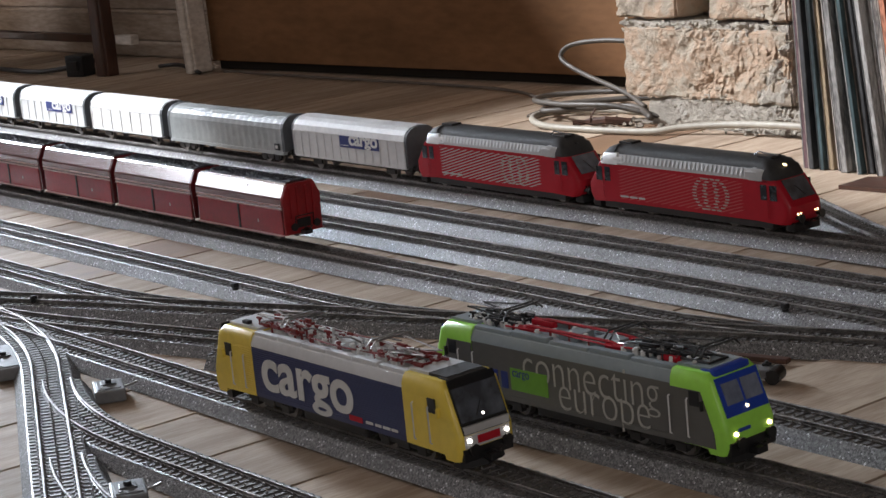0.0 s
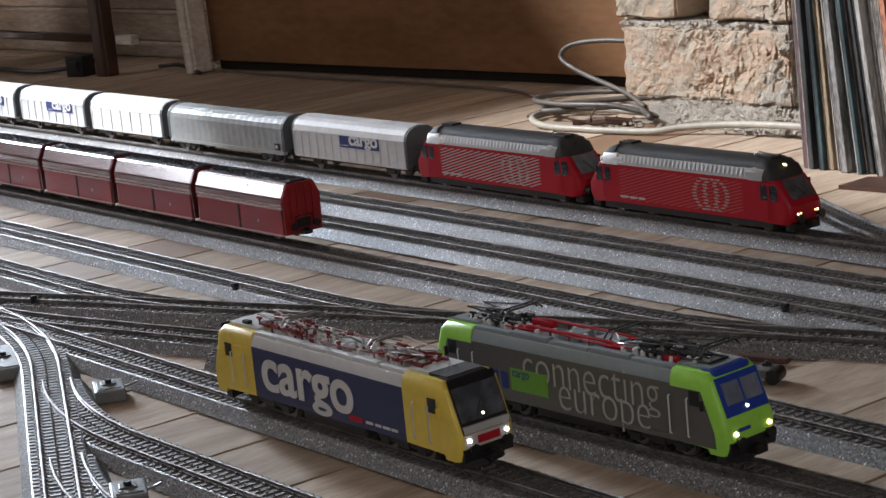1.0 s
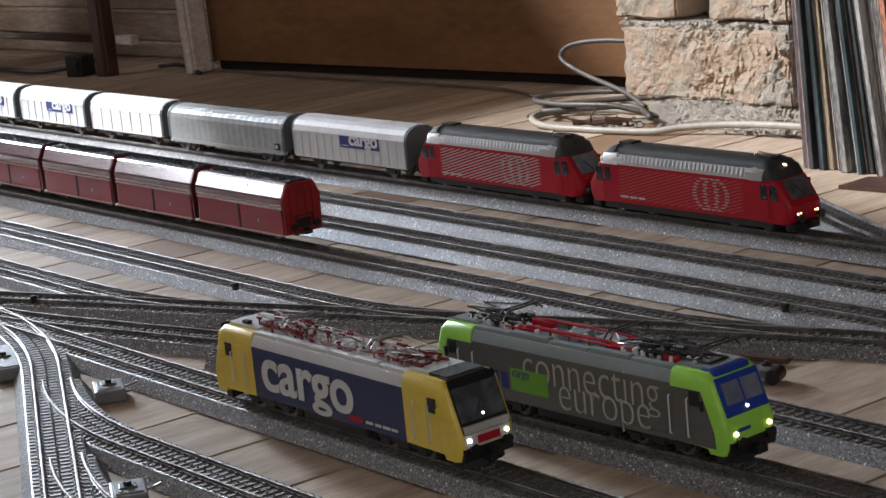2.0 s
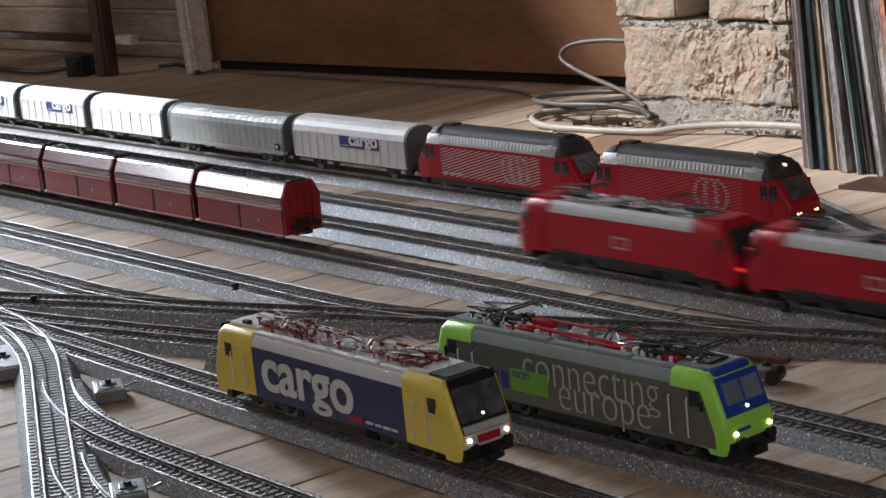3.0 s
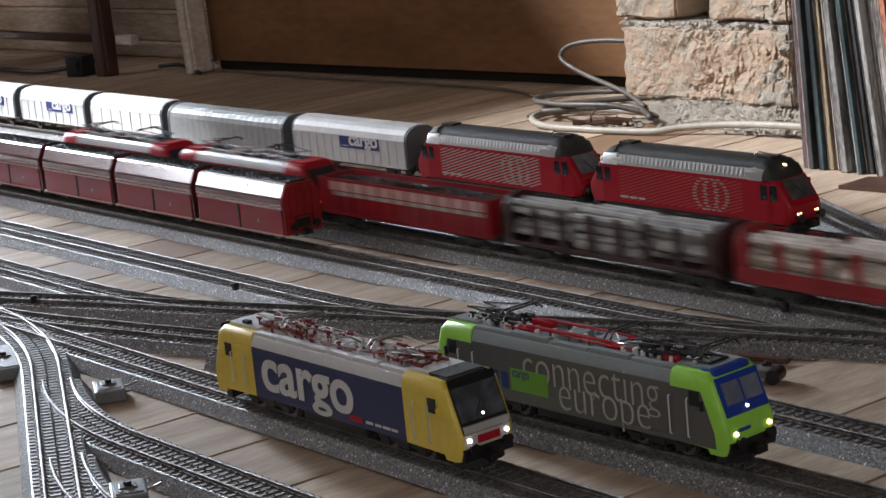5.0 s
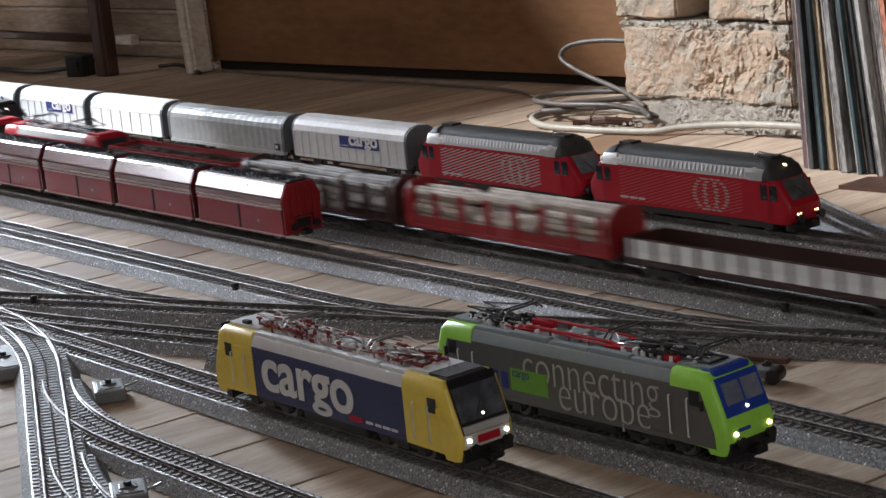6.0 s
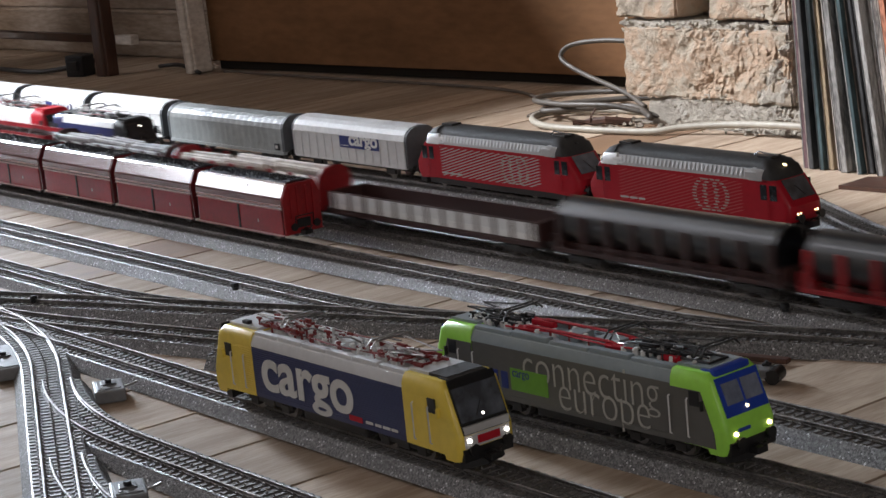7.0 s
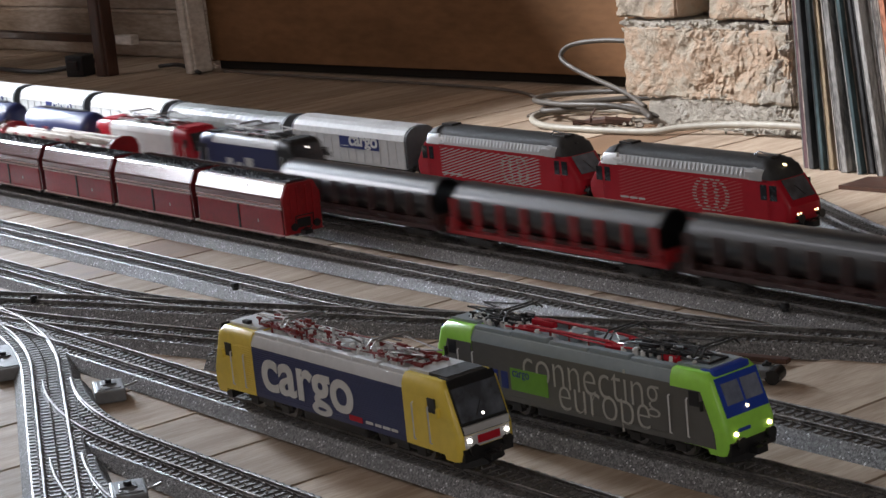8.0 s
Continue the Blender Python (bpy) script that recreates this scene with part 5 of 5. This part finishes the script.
# ---- brick pier, records, cables ----
def rough_block(x0, x1, y0, y1, z0, z1, seed, amp=0.004, cells=0.007):
    """A worn block: a box in many small faces, its skin pushed in and out, its corners rubbed off."""
    bm = bmesh.new()
    nx, ny, nz = (max(3, round(d / cells)) for d in (x1 - x0, y1 - y0, z1 - z0))
    vs = {}

    def v(i, j, k):
        if (i, j, k) not in vs:
            p = Vector((x0 + (x1 - x0) * i / nx, y0 + (y1 - y0) * j / ny, z0 + (z1 - z0) * k / nz))
            c = Vector(((x0 + x1) / 2, (y0 + y1) / 2, (z0 + z1) / 2))
            e = sum((i in (0, nx), j in (0, ny), k in (0, nz)))
            d = (p - c).normalized()
            q = p * 34 + Vector((seed * 3.1, seed * 1.7, 0))
            o = noise.noise(q) * 0.7 + noise.noise(q * 2.3) * 0.35 + max(0.15, min(1.3, 0.6 + 1.6 * noise.noise(q * 0.7))) * (noise.noise(q * 6) * 0.36 + noise.noise(q * 13) * 0.25 + 0.9 * max(0.0, noise.noise(q * 4.1 + Vector((9, 0, 0))) - 0.12) - 0.8 * max(0.0, noise.noise(q * 3.0) - 0.2))
            p = p + d * o * amp - d * (0.0028 if e >= 2 else 0) - d * (0.002 if e == 3 else 0)
            vs[(i, j, k)] = bm.verts.new(p)
        return vs[(i, j, k)]

    for i in range(nx):
        for j in range(ny):
            bm.faces.new((v(i, j, 0), v(i, j + 1, 0), v(i + 1, j + 1, 0), v(i + 1, j, 0)))
            bm.faces.new((v(i, j, nz), v(i + 1, j, nz), v(i + 1, j + 1, nz), v(i, j + 1, nz)))
    for i in range(nx):
        for k in range(nz):
            bm.faces.new((v(i, 0, k), v(i + 1, 0, k), v(i + 1, 0, k + 1), v(i, 0, k + 1)))
            bm.faces.new((v(i, ny, k), v(i, ny, k + 1), v(i + 1, ny, k + 1), v(i + 1, ny, k)))
    for j in range(ny):
        for k in range(nz):
            bm.faces.new((v(0, j, k), v(0, j, k + 1), v(0, j + 1, k + 1), v(0, j + 1, k)))
            bm.faces.new((v(nx, j, k), v(nx, j + 1, k), v(nx, j + 1, k + 1), v(nx, j, k + 1)))
    return bm


pier = thing("brick_pier", "crumbling pier of old bricks and mortar", "brick pier")
part("core", boxed(-1.41, -1.16, 1.385, 1.62, 0, 2.3), M_MORTAR, pier)
part("footing", rough_block(-1.425, -1.30, 1.341, 1.50, -0.004, 0.027, 3, 0.006, 0.0022), M_MORTAR, pier, "lumpy mortar at the foot")
part("footing", rough_block(-1.345, -1.15, 1.339, 1.50, -0.004, 0.0275, 5, 0.006, 0.0022), M_MORTAR, pier, "lumpy mortar at the foot")
part("brick", rough_block(-1.450, -1.235, 1.337, 1.45, 0.027, 0.094, 7, 0.0060, 0.0019), M_BRICK, pier)
part("brick", rough_block(-1.232, -1.15, 1.342, 1.45, 0.027, 0.092, 8, 0.005, 0.004), M_BRICK, pier, smooth=True)
part("mortar_joint", rough_block(-1.455, -1.385, 1.36, 1.45, 0.066, 0.104, 9, 0.004, 0.006), M_MORTAR, pier)
part("mortar_joint", rough_block(-1.34, -1.15, 1.350, 1.45, 0.078, 0.098, 10, 0.005, 0.005), M_MORTAR, pier)
z = 0.103
for r in range(14):
    off = 0.0 if r % 2 == 0 else 0.06
    for x0, x1 in ((-1.456, -1.375 + off), (-1.333 + off, -1.235), (-1.228, -1.15)):
        part("brick", rough_block(x0, x1, 1.338 + 0.003 * ((r * 7) % 3), 1.45, z, z + 0.066, 11 + r * 3 + x0, 0.005, 0.0022 if r == 0 else 0.02), M_BRICK, pier)
    z += 0.076

# crumbling mortar that spills over the edges of the bricks
part("mortar_joint", rough_block(-1.451, -1.335, 1.3395, 1.45, 0.0850, 0.1000, 23, 0.0075, 0.0018), M_MORTAR, pier)
part("mortar_joint", rough_block(-1.338, -1.234, 1.3390, 1.45, 0.0825, 0.1010, 29, 0.0080, 0.0018), M_MORTAR, pier)
part("mortar_joint", rough_block(-1.276, -1.233, 1.3385, 1.45, 0.0290, 0.0840, 37, 0.0085, 0.0018), M_MORTAR, pier)
part("mortar_joint", rough_block(-1.395, -1.262, 1.3400, 1.45, 0.0240, 0.0340, 41, 0.0060, 0.0018), M_MORTAR, pier)

# crumbs of lime clinging to the bricks
rng = random.Random(12)
crust = bmesh.new()
for i in range(150):
    if i < 60:
        p = Vector((rng.uniform(-1.452, -1.236), 1.3385, rng.gauss(0.0925, 0.0050)))
    elif i < 95:
        p = Vector((rng.uniform(-1.445, -1.238), 1.3395, rng.gauss(0.030, 0.0040)))
    elif i < 130:
        p = Vector((rng.gauss(-1.258, 0.013), 1.3385, rng.uniform(0.03, 0.13)))
    else:
        p = Vector((rng.uniform(-1.45, -1.24), 1.3385, rng.uniform(0.03, 0.13)))
    s = rng.uniform(0.0007, 0.0020)
    ball = bmesh.ops.create_icosphere(crust, subdivisions=2, radius=1.0)["verts"]
    kx, kz = rng.uniform(0.8, 1.5), rng.uniform(0.7, 1.2)
    for v in ball:
        n = 1 + 0.9 * noise.noise(v.co * 2.2 + p * 190)
        v.co = p + Vector((v.co.x * kx, v.co.y * 0.75, v.co.z * kz)) * s * n
tagged(part("lime_crust", crust, M_CRUST, pier, "pale lime crust", smooth=True), kind="stuff")

# records standing on edge
rng = random.Random(9)
order = [0, 4, 1, 5, 2, 7, 4, 3, 4, 4, 5, 4, 6, 3, 6, 7, 8, 7, 4, 1, 2, 0]
x = -1.126
for i, k in enumerate(order):
    w = 0.0036 + 0.0030 * rng.random()
    lean = 1.2 + 5.5 * min(1, i / 12) + rng.uniform(-0.3, 0.3)
    t = thing("record", "upright record in a worn card sleeve", "record", pose(x + w / 2, 1.231 + rng.uniform(-0.004, 0.010), 0.0004, 0, -lean, rng.uniform(-1.0, 1.0)), "row of records")
    part("sleeve", boxed(-w / 2, w / 2, 0, 0.312, 0, 0.313, bev=0.0007), SLEEVES[k], t)
    part("worn_spine", boxed(-w / 2 - 0.0002, -w / 2 + 0.0007, -0.0004, 0.002, 0.0, 0.312, bev=0.0001), SLEEVES[(3, 7, 3, 4, 6)[i % 5]], t, "rubbed edge of the sleeve")
    x += w + 0.0008 + 0.0012 * rng.random()


def smooth_path(pts, n=8):
    """A soft curve through a few points."""
    P = [Vector(p) for p in pts]
    P = [P[0] * 2 - P[1]] + P + [P[-1] * 2 - P[-2]]
    out = []
    for a, b, c, d in zip(P, P[1:], P[2:], P[3:]):
        for i in range(n):
            t = i / n
            out.append(0.5 * (2 * b + (c - a) * t + (2 * a - 5 * b + 4 * c - d) * t * t + (3 * b - a - 3 * c + d) * t ** 3))
    return out + [P[-2]]


def cable(label, pts, r, material=M_CABLE):
    ob = part("cable", tube(bmesh.new(), smooth_path(pts), r, 10), material, smooth=True)
    return tagged(ob, label, "cable", "cables beside the pier")


cable("thick cream cable lying in front of the brick pier", [(-1.142, 1.368, 0.0125), (-1.19, 1.331, 0.0125), (-1.25, 1.326, 0.0115), (-1.30, 1.322, 0.0095), (-1.345, 1.308, 0.0065), (-1.372, 1.292, 0.0035), (-1.44, 1.277, 0.0035), (-1.504, 1.275, 0.0035), (-1.555, 1.303, 0.0035), (-1.56, 1.335, 0.0035), (-1.51, 1.365, 0.0035), (-1.45, 1.37, 0.004)], 0.0033)
# coils and loop are cream cable, darkened in colour as if shaded
cable("cream cable in a loose coil on the floor", [(-1.40, 1.32, 0.010), (-1.45, 1.345, 0.014), (-1.50, 1.33, 0.012), (-1.545, 1.31, 0.010), (-1.555, 1.345, 0.0105), (-1.50, 1.39, 0.012), (-1.46, 1.40, 0.012), (-1.42, 1.39, 0.010)], 0.0030, M_SHADEDCABLE)
cable("cream cable looping up beside the brick pier", [(-1.455, 1.365, 0.010), (-1.50, 1.38, 0.020), (-1.58, 1.395, 0.034), (-1.615, 1.40, 0.047), (-1.605, 1.405, 0.060), (-1.56, 1.41, 0.066), (-1.50, 1.42, 0.064), (-1.43, 1.43, 0.058)], 0.0026, M_SHADEDCABLE)
cable("cream cable in a loose coil on the floor", [(-1.41, 1.345, 0.006), (-1.46, 1.325, 0.0175), (-1.52, 1.315, 0.0170), (-1.575, 1.325, 0.0165), (-1.585, 1.355, 0.0165), (-1.54, 1.385, 0.0175), (-1.48, 1.40, 0.0180), (-1.43, 1.395, 0.0170)], 0.0028, M_SHADEDCABLE)
cable("thin dark cable running along the foot of the panel", [(-2.3, 1.405, 0.003), (-2.1, 1.412, 0.003), (-1.9, 1.423, 0.003), (-1.75, 1.425, 0.003), (-1.66, 1.40, 0.003), (-1.60, 1.37, 0.003), (-1.57, 1.31, 0.003)], 0.0018, M_GREYCABLE)
cable("dark cables lying tangled by the post", [(-2.80, 1.30, 0.004), (-2.70, 1.29, 0.006), (-2.62, 1.30, 0.005), (-2.56, 1.33, 0.012), (-2.54, 1.36, 0.02)], 0.0035, M_DKCABLE)
cable("dark cables lying tangled by the post", [(-2.46, 1.40, 0.004), (-2.42, 1.405, 0.007), (-2.38, 1.40, 0.004), (-2.33, 1.385, 0.003)], 0.0028, M_DKCABLE)


# ---- point motors and lanterns ----
def point_motor(m, label="grey turnout motor box beside the track", half=0.032):
    t = thing("turnout_motor", label, "turnout motor", m, "turnout motors")
    part("housing", boxed(-half, half, -0.009, 0.009, 0, 0.0078, bev=0.0012), M_GREYBOX, t)
    part("lid", boxed(-half + 0.003, half - 0.003, -0.0068, 0.0068, 0.0076, 0.0084, bev=0.0003), M_GREYBOX, t)
    part("screw", cyl(bmesh.new(), (half - 0.006, -0.004, 0.0082), (half - 0.006, -0.004, 0.0089), 0.0012, n=10), M_STEEL, t)
    part("drive_rod", tube(bmesh.new(), [(0.002, 0.0085, 0.0060), (0.002, 0.0125, 0.0068), (0.002, 0.0165, 0.0080)], 0.0006), M_STEEL, t)
    part("lever", cyl(boxed(-0.004, 0.004, -0.0045, 0.0045, 0.0078, 0.0092, bev=0.0006), (0, 0, 0.0090), (0, 0, 0.0112), 0.0020, n=10), M_BLACK, t)
    return t


def lantern(x, y, z=0.008):
    t = thing("turnout_lantern", "small black turnout lantern beside the track", "turnout lantern", pose(x, y, z), "turnout lanterns")
    part("foot", cyl(bmesh.new(), (0, 0, -0.0005), (0, 0, 0.0012), 0.0022, n=12), M_BLACK, t)
    part("head", boxed(-0.0021, 0.0021, -0.0021, 0.0021, 0.0012, 0.0045, bev=0.0008), M_BLACK, t)
    return t


point_motor(pose(-1.163, 0.5235, 0, 0, 0, -20))
point_motor(pose(-1.042, 0.532, 0, 0, 0, -25), half=0.013)
point_motor(pose(-0.864, 0.444, 0, 0, 0, -25), half=0.013)
lantern(-1.180, 0.7085)
lantern(-1.285, 0.6075)
lantern(-0.812, 0.8625)

spare = thing("spare_motor_truck", "dark grey spare wheel truck lying on the boards", "wheel truck", pose(-0.742, 0.7665, 0, 0, 0, 24))
part("casing", boxed(-0.018, 0.006, -0.006, 0.006, 0.003, 0.0085, bev=0.0012), M_GREYBOX, spare)
part("drum", cyl(bmesh.new(), (0.008, -0.006, 0.0046), (0.008, 0.006, 0.0046), 0.0042, n=20), M_UNDER, spare)
part("drum", cyl(bmesh.new(), (-0.010, -0.007, 0.0040), (-0.010, 0.007, 0.0040), 0.0040, n=20), M_UNDER, spare)
for x0, y0 in ((-0.014, -0.005), (-0.004, -0.0055), (0.002, 0.004), (-0.010, 0.005)):
    part("fitting", cyl(boxed(x0 - 0.0022, x0 + 0.0022, y0 - 0.002, y0 + 0.002, 0.0080, 0.0098, bev=0.0005), (x0, y0, 0.0095), (x0, y0, 0.0112), 0.0011, n=10), M_UNDER, spare)
part("wire", tube(bmesh.new(), [(-0.018, 0.002, 0.006), (-0.023, 0.005, 0.005), (-0.028, 0.002, 0.002), (-0.032, 0.004, 0.0010)], 0.0008), M_LETTER, spare)
strip = part("wood_strip", boxed(-0.022, 0.022, -0.003, 0.003, 0, 0.003, bev=0.0006), M_DARKWOOD, m=pose(-0.775, 0.795, 0, 0, 0, 16))
tagged(strip, "short dark wooden strip lying on the boards", "wood strip")

# thin dark sheet stands in for the shadow on the boards beside the records
scrap = bmesh.new()
_p = [(-1.045, 1.178), (-1.000, 1.182), (-1.020, 1.224), (-1.046, 1.214)]
_lo, _hi = ([scrap.verts.new((x, y, z)) for x, y in _p] for z in (0.0, 0.003))
scrap.faces.new(_hi)
for i in range(4):
    scrap.faces.new((_lo[i], _lo[(i + 1) % 4], _hi[(i + 1) % 4], _hi[i]))
tagged(part("wood_scrap", scrap, M_DARKWOOD), "thin dark sheet in place of the shadow beside the records", "wood scrap")
tagged(part("rubble", lumps(lumps(bmesh.new(), -1.47, -1.37, 1.305, 1.345, 0.0, 0.004, 90, 0.0028, 31), -1.34, -1.25, 1.325, 1.36, 0.0, 0.003, 40, 0.002, 32), M_MORTAR), "crumbs of mortar at the foot of the pier", "rubble", kind="stuff")
bark = thing("bark_scrap", "curled dark scrap of bark beside the cables", "bark scrap", pose(-1.455, 1.305, 0.001, 0, 0, 20))
part("piece", tube(bmesh.new(), [(-0.03, 0.0, 0.002), (-0.012, 0.004, 0.004), (0.006, 0.0, 0.006), (0.03, 0.006, 0.003)], 0.004, 7), M_DARKWOOD, bark)
part("stalk", tube(bmesh.new(), [(-0.012, 0.0, 0.004), (-0.010, 0.0, 0.010), (-0.004, 0.0, 0.018)], 0.0009), M_DARKWOOD, bark)

# ---- small pieces last: floor boards and sleepers ----
W = 0.0751
rng = random.Random(3)
x = -0.895 - W * 58
shared = {}
k = 0
while x < 2.4:
    for y0, y1 in ((-1.9, 0.12), (0.12, 2.5)):
        key = (round(y0, 2), k % 5)
        if key not in shared:
            h = 0.0 - 0.0004 * (k % 5)
            shared[key] = mesh(boxed(0.0009, W - 0.0009, y0 + 0.0008, y1 - 0.0008, -0.019, h), "plank")
            shared[key].materials.append(M_WOOD)
        me = shared[key]
        if k == 51 and y0 > 0:
            me = shared[key].copy()
            me.materials[0] = M_BROWNPLANK
        ob = part("plank", me, None, floor, m=pose(x, 0, 0))
    x += W
    k += 1
for t, m in SLEEPER_QUEUE:
    part("sleeper", SLEEPER, None, t, m=m)


def motions():
    times = [0.5 * i for i in range(17)]
    for ob, back in TRAIN:
        walk(ob, [(s, pose(-1.0575 - 0.3325 * (s - 3.0) + back, 0.8785, RT)) for s in times])
    for ob, back in TRAIN2:
        walk(ob, [(s, pose(-1.4085 + 0.2825 * (s - 8.0) - back, 0.938, RT)) for s in times])


motions()
